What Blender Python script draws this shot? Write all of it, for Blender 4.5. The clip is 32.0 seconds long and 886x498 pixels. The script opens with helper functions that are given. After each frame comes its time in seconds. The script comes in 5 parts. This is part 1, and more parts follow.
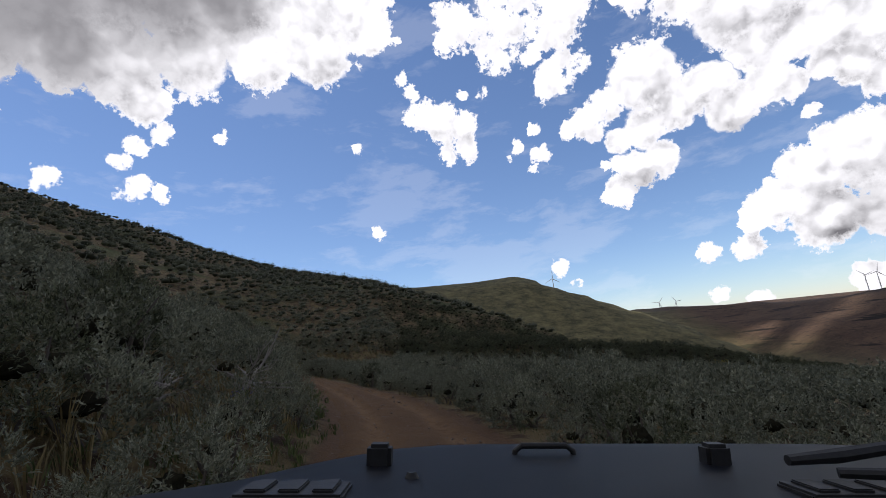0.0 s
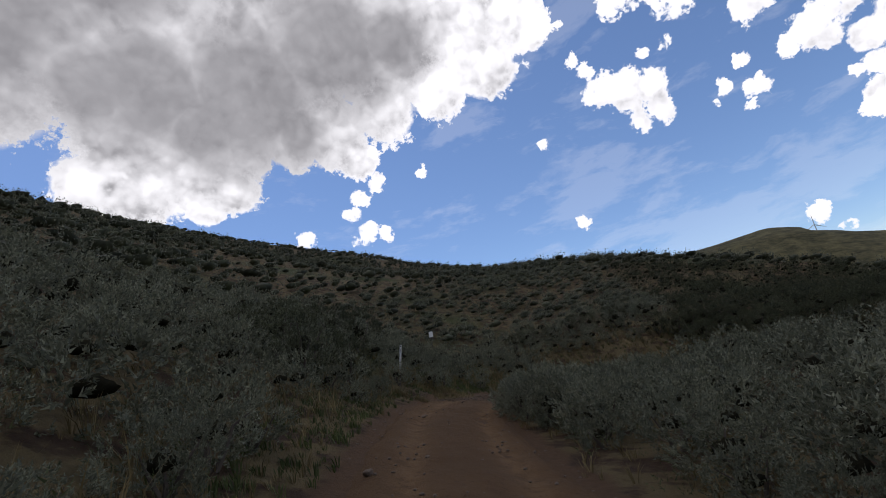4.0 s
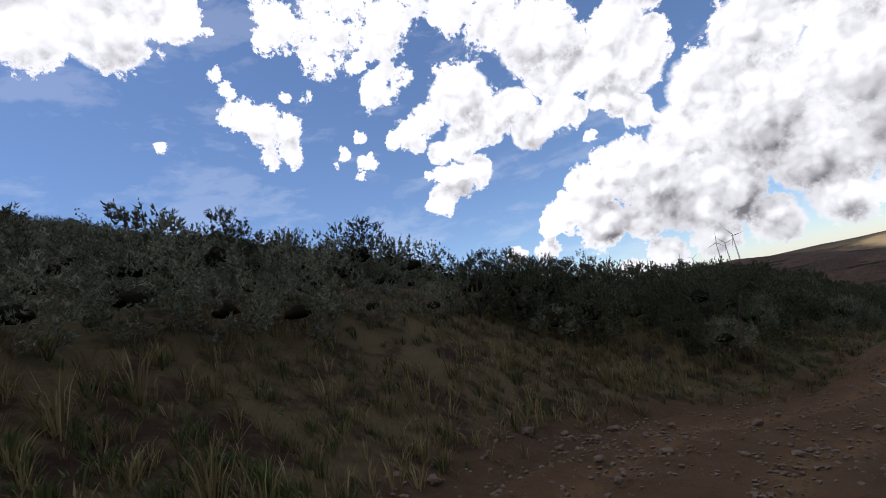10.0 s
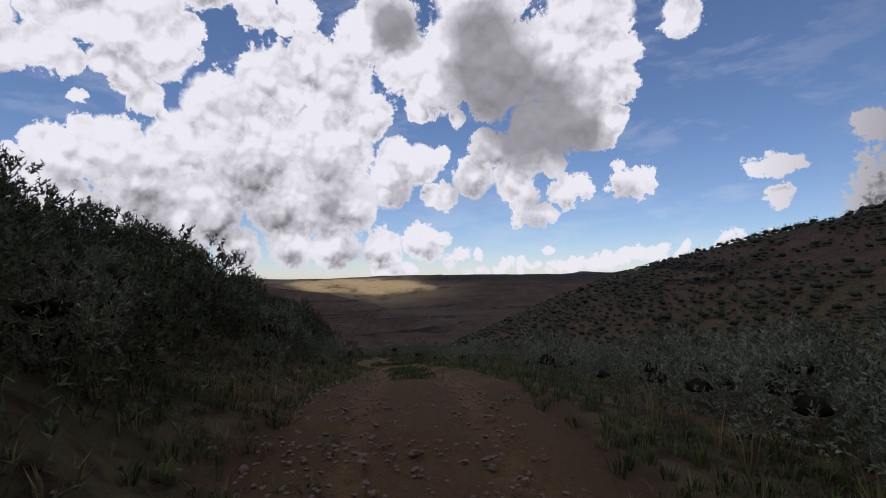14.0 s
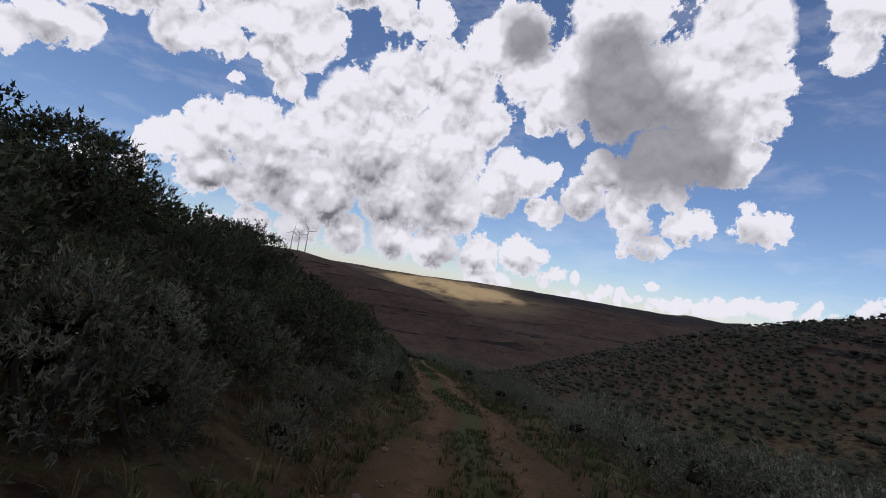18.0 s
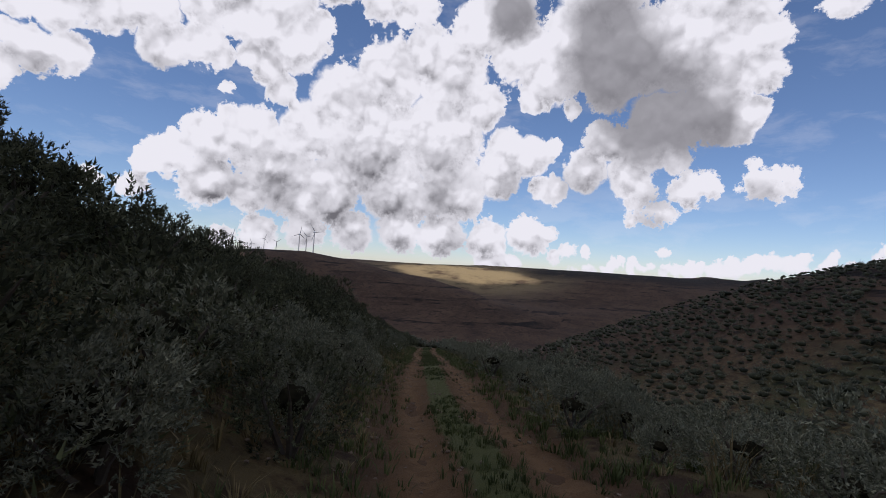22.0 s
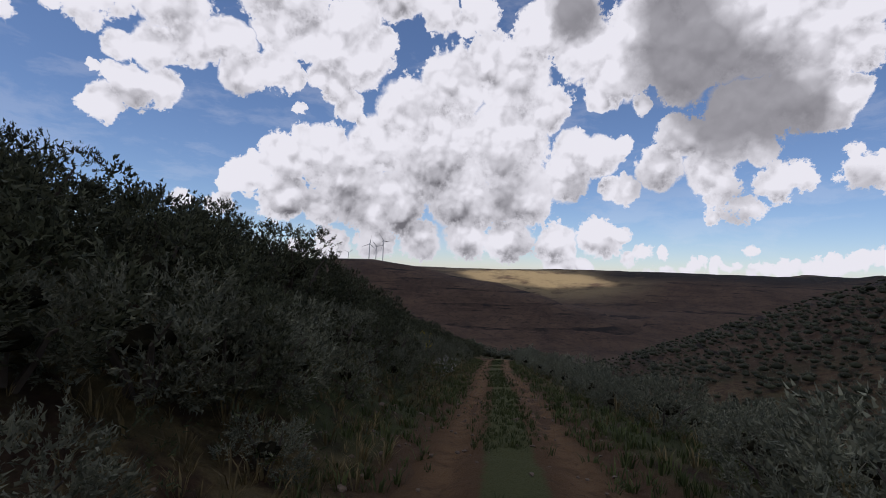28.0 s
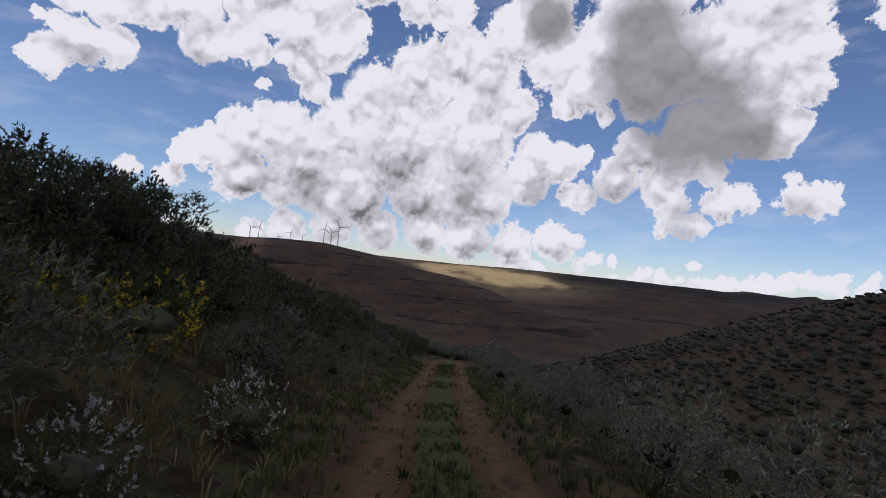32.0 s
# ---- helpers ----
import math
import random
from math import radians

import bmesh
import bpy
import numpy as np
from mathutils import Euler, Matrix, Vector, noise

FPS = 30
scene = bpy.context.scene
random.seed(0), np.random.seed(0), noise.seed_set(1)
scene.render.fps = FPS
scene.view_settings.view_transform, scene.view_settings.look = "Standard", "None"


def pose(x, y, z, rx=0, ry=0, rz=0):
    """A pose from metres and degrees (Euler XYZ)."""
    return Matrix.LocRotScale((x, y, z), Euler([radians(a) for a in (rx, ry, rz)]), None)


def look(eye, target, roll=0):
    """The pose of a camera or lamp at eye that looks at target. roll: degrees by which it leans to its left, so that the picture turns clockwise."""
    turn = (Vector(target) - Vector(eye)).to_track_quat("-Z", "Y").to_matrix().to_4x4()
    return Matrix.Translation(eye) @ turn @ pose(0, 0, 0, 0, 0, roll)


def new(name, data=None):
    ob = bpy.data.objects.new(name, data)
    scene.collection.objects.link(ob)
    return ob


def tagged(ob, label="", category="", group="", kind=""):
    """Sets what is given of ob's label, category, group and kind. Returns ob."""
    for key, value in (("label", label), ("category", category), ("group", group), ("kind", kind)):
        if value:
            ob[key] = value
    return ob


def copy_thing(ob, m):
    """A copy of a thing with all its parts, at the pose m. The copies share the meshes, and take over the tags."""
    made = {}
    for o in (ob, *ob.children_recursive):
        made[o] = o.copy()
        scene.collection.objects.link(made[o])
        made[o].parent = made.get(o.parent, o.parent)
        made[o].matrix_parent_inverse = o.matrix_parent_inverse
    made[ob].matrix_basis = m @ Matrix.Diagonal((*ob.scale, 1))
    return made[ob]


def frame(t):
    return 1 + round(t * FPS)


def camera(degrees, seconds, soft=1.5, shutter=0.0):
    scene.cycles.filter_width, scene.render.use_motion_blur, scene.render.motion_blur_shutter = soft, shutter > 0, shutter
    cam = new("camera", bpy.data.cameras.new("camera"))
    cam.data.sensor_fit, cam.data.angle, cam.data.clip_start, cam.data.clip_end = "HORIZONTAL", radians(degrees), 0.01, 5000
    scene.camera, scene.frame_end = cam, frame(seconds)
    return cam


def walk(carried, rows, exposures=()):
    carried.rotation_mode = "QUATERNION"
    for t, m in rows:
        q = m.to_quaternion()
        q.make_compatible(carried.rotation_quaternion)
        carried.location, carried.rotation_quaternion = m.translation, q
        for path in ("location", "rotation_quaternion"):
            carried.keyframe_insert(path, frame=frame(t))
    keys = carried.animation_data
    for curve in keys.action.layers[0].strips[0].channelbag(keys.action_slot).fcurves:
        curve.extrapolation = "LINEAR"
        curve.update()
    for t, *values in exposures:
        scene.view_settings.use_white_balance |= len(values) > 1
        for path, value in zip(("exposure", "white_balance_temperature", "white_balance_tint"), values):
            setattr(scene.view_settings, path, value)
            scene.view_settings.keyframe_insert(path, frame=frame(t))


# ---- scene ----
cam = camera(85.0, 32.0, soft=0.5)
# seconds, place in metres, turn in degrees
PATH = [
    (0.0, 0.00, 0.00, 0.00, 101.70, 7.36, 1.97),
    (0.5, -0.20, 3.02, -0.03, 102.02, 7.33, 3.96),
    (1.0, -0.59, 6.18, -0.06, 102.50, 7.49, 6.39),
    (1.5, -1.13, 9.42, -0.04, 103.06, 8.43, 9.57),
    (2.0, -1.95, 12.88, 0.01, 103.63, 9.41, 12.89),
    (2.5, -2.96, 16.68, 0.09, 104.32, 9.99, 16.67),
    (3.0, -4.11, 19.96, 0.16, 105.26, 10.49, 20.78),
    (3.5, -5.49, 23.31, 0.33, 105.88, 11.31, 25.53),
    (5.5, -11.63, 34.32, 1.21, 108.95, 20.65, 36.22),
    (6.0, -13.16, 36.88, 1.44, 109.70, 22.44, 36.47),
    (6.5, -14.49, 39.43, 1.61, 108.90, 25.01, 35.52),
    (7.0, -15.54, 41.94, 1.64, 106.81, 24.58, 29.98),
    (7.5, -16.26, 44.63, 1.62, 104.16, 25.47, 23.14),
    (8.0, -16.78, 47.26, 1.48, 101.49, 23.21, 15.76),
    (8.5, -16.89, 49.67, 1.26, 100.39, 20.74, 8.69),
    (9.0, -16.71, 51.96, 1.04, 99.51, 17.63, 1.82),
    (9.5, -16.24, 53.88, 0.87, 99.34, 12.96, -5.85),
    (10.0, -15.41, 56.36, 0.64, 99.20, 12.30, -17.78),
    (10.5, -14.35, 58.80, 0.60, 94.37, 12.69, -31.41),
    (11.0, -12.61, 60.62, 0.45, 94.33, 10.87, -42.97),
    (11.5, -11.16, 61.61, 0.12, 95.29, 12.61, -50.68),
    (12.0, -9.82, 62.30, -0.15, 95.41, 11.12, -58.48),
    (12.5, -8.43, 62.63, -0.38, 95.25, 9.50, -66.06),
    (13.0, -7.20, 62.82, -0.60, 93.66, 8.93, -74.79),
    (13.5, -6.34, 62.97, -0.75, 92.68, 2.85, -77.80),
    (14.0, -5.59, 63.12, -0.87, 93.42, 0.48, -77.16),
    (14.5, -4.91, 63.28, -0.99, 93.55, -2.17, -75.33),
    (15.0, -4.31, 63.44, -1.10, 93.31, -3.50, -72.66),
    (15.5, -3.66, 63.72, -1.22, 92.93, -7.45, -70.09),
    (17.5, 1.13, 65.35, -0.96, 92.15, -14.70, -66.33),
    (18.0, 2.87, 65.86, -1.20, 93.61, -9.76, -66.38),
    (18.5, 4.65, 66.40, -1.49, 94.33, -5.16, -66.81),
    (19.0, 6.23, 66.90, -1.75, 93.61, -3.32, -67.13),
    (19.5, 7.36, 67.28, -1.95, 93.69, -2.63, -66.98),
    (20.0, 8.55, 67.72, -2.12, 94.25, -2.20, -66.69),
    (20.5, 10.01, 68.24, -2.37, 93.91, -2.60, -66.98),
    (21.0, 11.40, 68.72, -2.60, 93.07, -2.01, -67.25),
    (21.5, 12.79, 69.31, -2.90, 91.98, -2.35, -65.69),
    (22.0, 13.74, 69.73, -3.10, 92.05, -3.90, -65.11),
    (22.5, 14.08, 69.86, -3.16, 92.22, -5.59, -65.31),
    (23.0, 14.34, 69.95, -3.19, 92.53, -7.74, -66.11),
    (23.5, 15.42, 70.25, -3.40, 91.40, -15.62, -68.88),
    (24.0, 16.34, 70.40, -3.39, 94.58, -14.82, -72.73),
    (24.5, 17.63, 70.90, -3.56, 95.79, -14.04, -70.38),
    (25.0, 19.34, 71.84, -3.98, 94.42, -13.88, -64.43),
    (25.5, 20.97, 72.71, -4.26, 92.12, -6.24, -60.51),
    (26.0, 22.31, 73.54, -4.55, 91.96, -6.10, -58.90),
    (26.5, 23.16, 74.05, -4.74, 92.13, -4.41, -58.49),
    (28.5, 29.06, 77.22, -5.33, 92.32, -2.11, -57.11),
    (29.0, 31.16, 78.28, -5.62, 91.88, -2.16, -58.18),
    (29.5, 33.36, 79.44, -6.00, 92.10, -2.79, -59.41),
    (30.0, 35.37, 80.41, -6.36, 92.67, -3.62, -60.49),
    (30.5, 37.45, 81.38, -6.73, 92.69, -3.54, -61.39),
    (31.0, 39.38, 82.32, -7.10, 92.66, -4.30, -61.62),
    (31.5, 41.08, 83.18, -7.38, 92.75, -5.80, -61.65),
    (32.0, 42.73, 83.99, -7.73, 92.05, -6.66, -62.29),
]
walk(cam, [(t, pose(x, y, z, a, b, c)) for t, x, y, z, a, b, c in PATH], exposures=[(0.0, -0.2, 6300, 15), (3.0, -0.2, 6300, 15), (6.0, -0.25, 6350, 15), (8.0, -0.05, 6400, 15), (9.0, -0.05, 6300, 15), (10.0, -0.2, 6200, 15), (11.0, -0.4, 6150, 16), (13.0, -0.55, 6150, 18), (21.0, -0.55, 6150, 18), (32.0, -0.6, 6150, 18)])

# ---- sky and sun ----
SUN_AZ, SUN_EL = 75.0, 65.0        # degrees to the left of +y, and up


def heading(az, el):
    a, e = radians(az), radians(el)
    return Vector((-math.sin(a) * math.cos(e), math.cos(a) * math.cos(e), math.sin(e)))


# clouds: groups of puffs, each (turn from +y to the left, height, radius), in degrees
WEST = [
    (63.4, 39.1, 7.9), (53.5, 39.1, 10.1), (41.1, 40.7, 11.4), (26.5, 40.2, 9.6), (15.5, 39.6, 6.9), (8.3, 39.4, 4.3), (6.5, 36.4, 2.8), (13.8, 34.6, 4.6),
    (20.2, 33.8, 4.0), (27.9, 33.4, 4.6), (35.3, 31.9, 4.7), (33.0, 28.2, 2.5), (40.7, 31.9, 4.2), (48.1, 31.0, 5.0), (53.6, 28.9, 5.7), (58.4, 27.3, 5.3),
    (48.3, 26.5, 3.2), (60.3, 29.5, 4.2), (62.7, 27.6, 3.6), (51.6, 24.7, 2.3), (58.6, 32.8, 6.7), (73.7, 36.9, 9.3), (67.7, 44.4, 14.4),
]
NORTH = [
    (-5.9, 35.4, 3.6), (-10.9, 35.7, 4.8), (-16.5, 34.5, 4.3), (-8.8, 32.5, 2.9), (-14.2, 37.0, 4.7), (-19.7, 35.2, 3.2), (-22.4, 36.4, 3.1), (-2.9, 34.2, 1.5),
    (-14.3, 31.4, 1.4), (-17.2, 28.5, 3.0), (-15.2, 27.6, 1.9), (-19.6, 29.1, 1.6), (1.5, 29.6, 1.3), (0.9, 27.3, 2.4), (-1.4, 26.0, 2.5), (-3.9, 25.2, 2.0),
    (-4.2, 23.0, 1.6), (-1.5, 22.6, 1.4), (2.8, 31.5, 1.1), (-4.2, 28.8, 0.9), (-6.9, 28.6, 1.3), (-19.2, 23.2, 2.7), (-22.0, 24.2, 2.5), (-25.7, 24.4, 2.7),
    (-28.8, 25.0, 2.9), (-31.0, 22.5, 3.1), (-27.3, 22.1, 2.4), (-27.1, 34.4, 3.2), (-32.1, 31.4, 3.8), (-30.9, 34.6, 3.7), (-16.5, 22.4, 1.2), (-10.4, 21.7, 1.0),
    (-9.2, 20.7, 0.7), (-12.5, 23.3, 0.7), (-12.9, 20.3, 1.3), (-12.0, 19.0, 0.8),
]
TOWER = [
    (-61.4, 23.4, 3.6), (-57.6, 21.3, 4.6), (-64.3, 21.9, 5.1), (-52.6, 17.7, 5.0), (-49.0, 14.1, 4.7), (-42.7, 12.5, 4.3), (-37.9, 11.6, 3.0), (-34.6, 9.5, 2.6),
    (-32.5, 8.5, 1.5), (-55.8, 13.7, 7.7), (-63.7, 15.1, 6.4), (-68.7, 18.5, 3.1), (-45.7, 9.1, 4.8), (-38.4, 7.3, 3.3), (-51.1, 7.8, 4.3), (-59.1, 8.1, 5.0),
    (-65.7, 9.4, 4.9), (-70.8, 11.1, 3.5), (-74.4, 13.2, 3.1), (-76.7, 14.2, 1.4), (-71.7, 14.3, 2.8), (-42.8, 6.4, 2.8), (-48.7, 5.6, 2.9), (-40.3, 1.3, 1.4),
    (-43.9, 2.3, 2.5), (-49.0, 2.9, 2.9), (-54.2, 3.6, 3.0), (-59.6, 3.8, 3.3), (-65.0, 3.7, 3.3), (-70.2, 3.5, 3.1), (-74.6, 4.3, 2.6), (-77.0, 4.8, 1.1),
    (-70.5, 0.7, 1.9), (-73.0, 1.1, 1.1),
]
UPPER = [
    (-23.2, 16.5, 2.6), (-21.0, 14.5, 1.8), (-25.8, 17.0, 2.3), (-19.8, 17.4, 0.9), (-21.6, 17.2, 1.7), (-24.9, 20.6, 2.6), (-28.3, 21.7, 2.7), (-22.1, 20.2, 2.0),
    (-33.4, 20.0, 2.8), (-36.7, 21.1, 2.8), (-38.7, 20.1, 1.8), (-31.9, 22.8, 2.8), (-36.3, 24.5, 2.9), (-40.6, 24.4, 3.0), (-43.8, 24.0, 3.7), (-46.6, 22.8, 3.8),
    (-43.7, 20.0, 2.6), (-45.2, 18.4, 2.1), (-49.0, 24.9, 1.9), (-41.7, 20.7, 2.0), (-45.4, 26.5, 3.6), (-55.3, 28.2, 2.5), (-60.1, 28.4, 2.5), (-58.2, 27.1, 1.6),
    (-39.4, 17.0, 0.9), (-46.7, 16.8, 1.0), (-26.2, 25.5, 4.2), (-36.9, 28.8, 5.1), (-49.5, 30.9, 4.8), (-67.8, 26.6, 3.7), (-72.6, 24.4, 4.3), (-70.2, 28.2, 4.1),
    (-76.0, 21.6, 3.7), (-74.4, 19.3, 1.7), (-78.7, 18.7, 1.3), (-79.8, 25.3, 5.1), (-83.1, 21.4, 4.0), (-85.6, 23.9, 5.9), (-90.6, 24.3, 5.9), (-94.9, 22.8, 4.3),
    (-97.6, 21.0, 2.8), (-98.2, 24.1, 2.7), (-93.5, 18.0, 4.5), (-88.8, 16.7, 4.4), (-95.8, 16.3, 2.5), (-97.0, 17.2, 2.0), (-87.0, 14.0, 3.2), (-83.7, 14.6, 2.8),
    (-82.5, 15.7, 2.3), (-81.1, 11.6, 2.9), (-85.6, 11.1, 3.0), (-77.8, 9.6, 2.1), (-75.9, 9.8, 1.7), (-90.1, 12.8, 1.8), (-82.1, 31.1, 5.8), (-94.8, 29.2, 5.5),
    (-105.3, 30.3, 3.8), (-107.8, 31.5, 3.4), (-104.2, 26.4, 2.4), (-109.9, 30.9, 1.6),
]
SMALL = [
    (35.4, 22.6, 1.2), (33.9, 24.2, 1.2), (31.3, 25.6, 1.3), (41.0, 20.2, 1.3), (33.7, 19.9, 1.6), (31.8, 19.3, 0.9), (24.9, 25.2, 0.9), (9.4, 23.6, 0.7),
    (7.8, 14.5, 1.0), (-12.8, 7.3, 1.2), (-14.2, 5.3, 0.8), (2.9, 35.7, 0.5), (-91.3, 9.8, 2.2), (-93.6, 10.3, 1.6), (-86.8, 9.1, 2.1), (-88.0, 7.0, 2.0),
    (-89.5, 7.3, 1.3), (-86.3, 6.3, 1.0), (-97.9, 10.3, 1.7), (-99.8, 10.1, 1.8), (-97.3, 12.1, 1.0), (-79.0, 2.6, 1.2), (-77.5, 2.4, 0.9), (-81.3, 2.5, 0.8),
    (-89.1, 3.3, 0.8), (-85.3, 1.7, 0.6), (-31.7, 5.9, 1.4), (-33.1, 5.6, 0.6), (-79.8, 0.5, 0.9), (-81.5, 0.5, 0.9), (-83.8, 0.6, 0.9), (-86.4, 0.8, 0.8),
    (-89.5, 0.9, 0.8), (-91.9, 1.2, 0.8), (-94.2, 1.6, 0.9), (-95.9, 1.9, 1.0), (-97.5, 2.3, 1.1), (-99.1, 2.6, 1.2), (-100.6, 2.8, 1.2), (-108.1, 3.8, 1.6),
    (-111.9, 10.6, 1.5), (-110.0, 10.5, 1.2), (-113.7, 10.7, 1.0), (-112.2, 7.2, 1.3), (-119.3, 12.9, 1.6), (-28.2, 6.2, 1.2), (-28.3, 1.8, 1.1), (-31.7, 0.5, 1.1),
]
SHADE_WEST = [
    (56.2, 37.2, 8.6), (44.8, 36.7, 10.9), (34.1, 40.4, 9.8), (39.9, 32.5, 4.5), (50.9, 32.9, 5.5), (61.9, 36.8, 6.2), (25.0, 40.1, 5.1), (73.2, 41.6, 13.2),
    (60.6, 49.5, 11.7),
]
SHADE_DARK = [
    (-84.1, 22.4, 5.8), (-87.6, 18.4, 6.2), (-91.3, 16.6, 4.2), (-82.6, 26.2, 4.1), (-93.6, 15.9, 2.9), (-71.5, 28.2, 2.7),
]
SHADE_BASE = [
    (-45.9, 6.8, 3.2), (-52.5, 6.7, 4.0), (-40.8, 7.4, 2.2), (-57.9, 6.3, 3.3), (-64.5, 8.0, 3.3), (-72.2, 9.2, 2.2), (-81.3, 10.1, 2.1), (-88.4, 8.6, 1.3),
    (-78.9, 10.0, 1.5), (-54.8, 10.3, 3.0), (-66.4, 2.2, 2.0), (-59.7, 2.1, 1.5), (-49.1, 2.0, 1.7), (-54.3, 2.6, 1.7), (-23.4, 15.0, 1.4), (-33.6, 18.3, 1.6),
    (-88.1, 6.2, 1.1), (-98.3, 9.3, 1.1),
]

world = bpy.data.worlds.new("sky")
scene.world = world
world.use_nodes = True
WT = world.node_tree
WT.nodes.clear()


def wn(kind, **kw):
    n = WT.nodes.new(kind)
    for k, v in kw.items():
        if k == "operation":
            n.operation = v
        elif k == "blend_type":
            n.blend_type = v
    return n


def wl(a, b):
    WT.links.new(a, b)


def wmath(op, a, b=None, c=None, clamp=False):
    n = WT.nodes.new("ShaderNodeMath")
    n.operation, n.use_clamp = op, clamp
    for i, v in enumerate((a, b, c)):
        if v is None:
            continue
        if isinstance(v, (int, float)):
            n.inputs[i].default_value = v
        else:
            wl(v, n.inputs[i])
    return n.outputs[0]


def wnoise(vec, scale, detail, rough=0.55, col=False, off=0.0):
    n = WT.nodes.new("ShaderNodeTexNoise")
    n.inputs["Scale"].default_value, n.inputs["Detail"].default_value, n.inputs["Roughness"].default_value = scale, detail, rough
    if off:
        m = WT.nodes.new("ShaderNodeVectorMath")
        m.operation = "ADD"
        wl(vec, m.inputs[0])
        m.inputs[1].default_value = (off, off * 0.7, -off * 0.4)
        vec = m.outputs[0]
    wl(vec, n.inputs["Vector"])
    return n.outputs["Color" if col else "Fac"]


PUFFS = {}


def puff_group(puffs, grow):
    """A node group: the largest of 1 - distance / radius over the puffs."""
    key = (tuple(puffs), grow)
    if key in PUFFS:
        return PUFFS[key]
    g = bpy.data.node_groups.new("puffs", "ShaderNodeTree")
    g.interface.new_socket("Vector", in_out="INPUT", socket_type="NodeSocketVector")
    g.interface.new_socket("Value", in_out="OUTPUT", socket_type="NodeSocketFloat")
    vec = g.nodes.new("NodeGroupInput").outputs[0]
    best = None
    for az, el, r in puffs:
        d, v = g.nodes.new("ShaderNodeVectorMath"), g.nodes.new("ShaderNodeMath")
        d.operation, v.operation = "DISTANCE", "MULTIPLY_ADD"
        g.links.new(vec, d.inputs[0])
        d.inputs[1].default_value = heading(az, el)
        g.links.new(d.outputs["Value"], v.inputs[0])
        v.inputs[1].default_value, v.inputs[2].default_value = -1.0 / (radians(r) * grow), 1.0
        if best is None:
            best = v.outputs[0]
            continue
        m = g.nodes.new("ShaderNodeMath")
        m.operation = "MAXIMUM"
        g.links.new(best, m.inputs[0])
        g.links.new(v.outputs[0], m.inputs[1])
        best = m.outputs[0]
    g.links.new(best, g.nodes.new("NodeGroupOutput").inputs[0])
    PUFFS[key] = g
    return g


def puff_field(vec, puffs, grow=1.0):
    best = None
    for a in range(0, len(puffs), 30):
        n = WT.nodes.new("ShaderNodeGroup")
        n.node_tree = puff_group(puffs[a:a + 30], grow)
        wl(vec, n.inputs[0])
        best = n.outputs[0] if best is None else wmath("MAXIMUM", best, n.outputs[0])
    return best


tc = WT.nodes.new("ShaderNodeTexCoord")
direction = tc.outputs["Generated"]


def shifted(vec, dx, dy, dz):
    m = WT.nodes.new("ShaderNodeVectorMath")
    m.operation = "ADD"
    wl(vec, m.inputs[0])
    m.inputs[1].default_value = (dx, dy, dz)
    return m.outputs[0]


def warp(vec, scale, amount, detail, rough):
    """Push directions about by noise, so that no puff stays round."""
    m = WT.nodes.new("ShaderNodeVectorMath")
    m.operation = "MULTIPLY_ADD"
    wl(wnoise(direction, scale, detail, rough, col=True), m.inputs[0])
    m.inputs[1].default_value = (amount, amount, amount)
    wl(shifted(vec, -amount / 2, -amount / 2, -amount / 2), m.inputs[2])
    return m.outputs[0]


def wvoronoi(vec, scale):
    n = WT.nodes.new("ShaderNodeTexVoronoi")
    n.feature = "SMOOTH_F1"
    n.inputs["Scale"].default_value = scale
    n.inputs["Smoothness"].default_value = 0.35
    wl(vec, n.inputs["Vector"])
    return n.outputs["Distance"]


def billow(vec):
    """Heaped round lobes at three sizes, about 0 on average."""
    h = wmath("MULTIPLY_ADD", wvoronoi(vec, 9.0), -1.0, 0.46)
    h = wmath("ADD", h, wmath("MULTIPLY_ADD", wvoronoi(vec, 22.0), -0.62, 0.29))
    h = wmath("ADD", h, wmath("MULTIPLY_ADD", wvoronoi(vec, 52.0), -0.36, 0.17))
    return h


# a row of small heaps low over the far rim
STRIP_RNG = random.Random(4)
STRIP = []
for k in range(24):
    az = -83.0 - 1.25 * k
    top = 0.35 + 0.105 * max(0.0, -az - 76.0)
    STRIP.append((az + STRIP_RNG.uniform(-0.4, 0.4), top * STRIP_RNG.uniform(0.8, 1.15), STRIP_RNG.uniform(0.35, 0.85)))
    STRIP.append((az + STRIP_RNG.uniform(-0.6, 0.6), top * 0.7, STRIP_RNG.uniform(0.3, 0.7)))
HEAPS = WEST + TOWER + UPPER

warped = warp(direction, 9.0, 0.045, 4.0, 0.55)
lobed = warp(warped, 34.0, 0.028, 7.0, 0.66)
soft_dir = warp(warped, 30.0, 0.022, 5.0, 0.6)
raw = puff_field(lobed, HEAPS)
big = wmath("MINIMUM", wmath("MULTIPLY", raw, 3.0), 2.2)
loose = wmath("MINIMUM", wmath("MULTIPLY", puff_field(lobed, NORTH), 2.1), 1.1)
wisps = wmath("MINIMUM", wmath("MULTIPLY", puff_field(lobed, SMALL + STRIP, 1.15), 2.2), 1.2)
big = wmath("MAXIMUM", big, wmath("MAXIMUM", loose, wisps))
sepw = WT.nodes.new("ShaderNodeSeparateXYZ")
wl(direction, sepw.inputs[0])
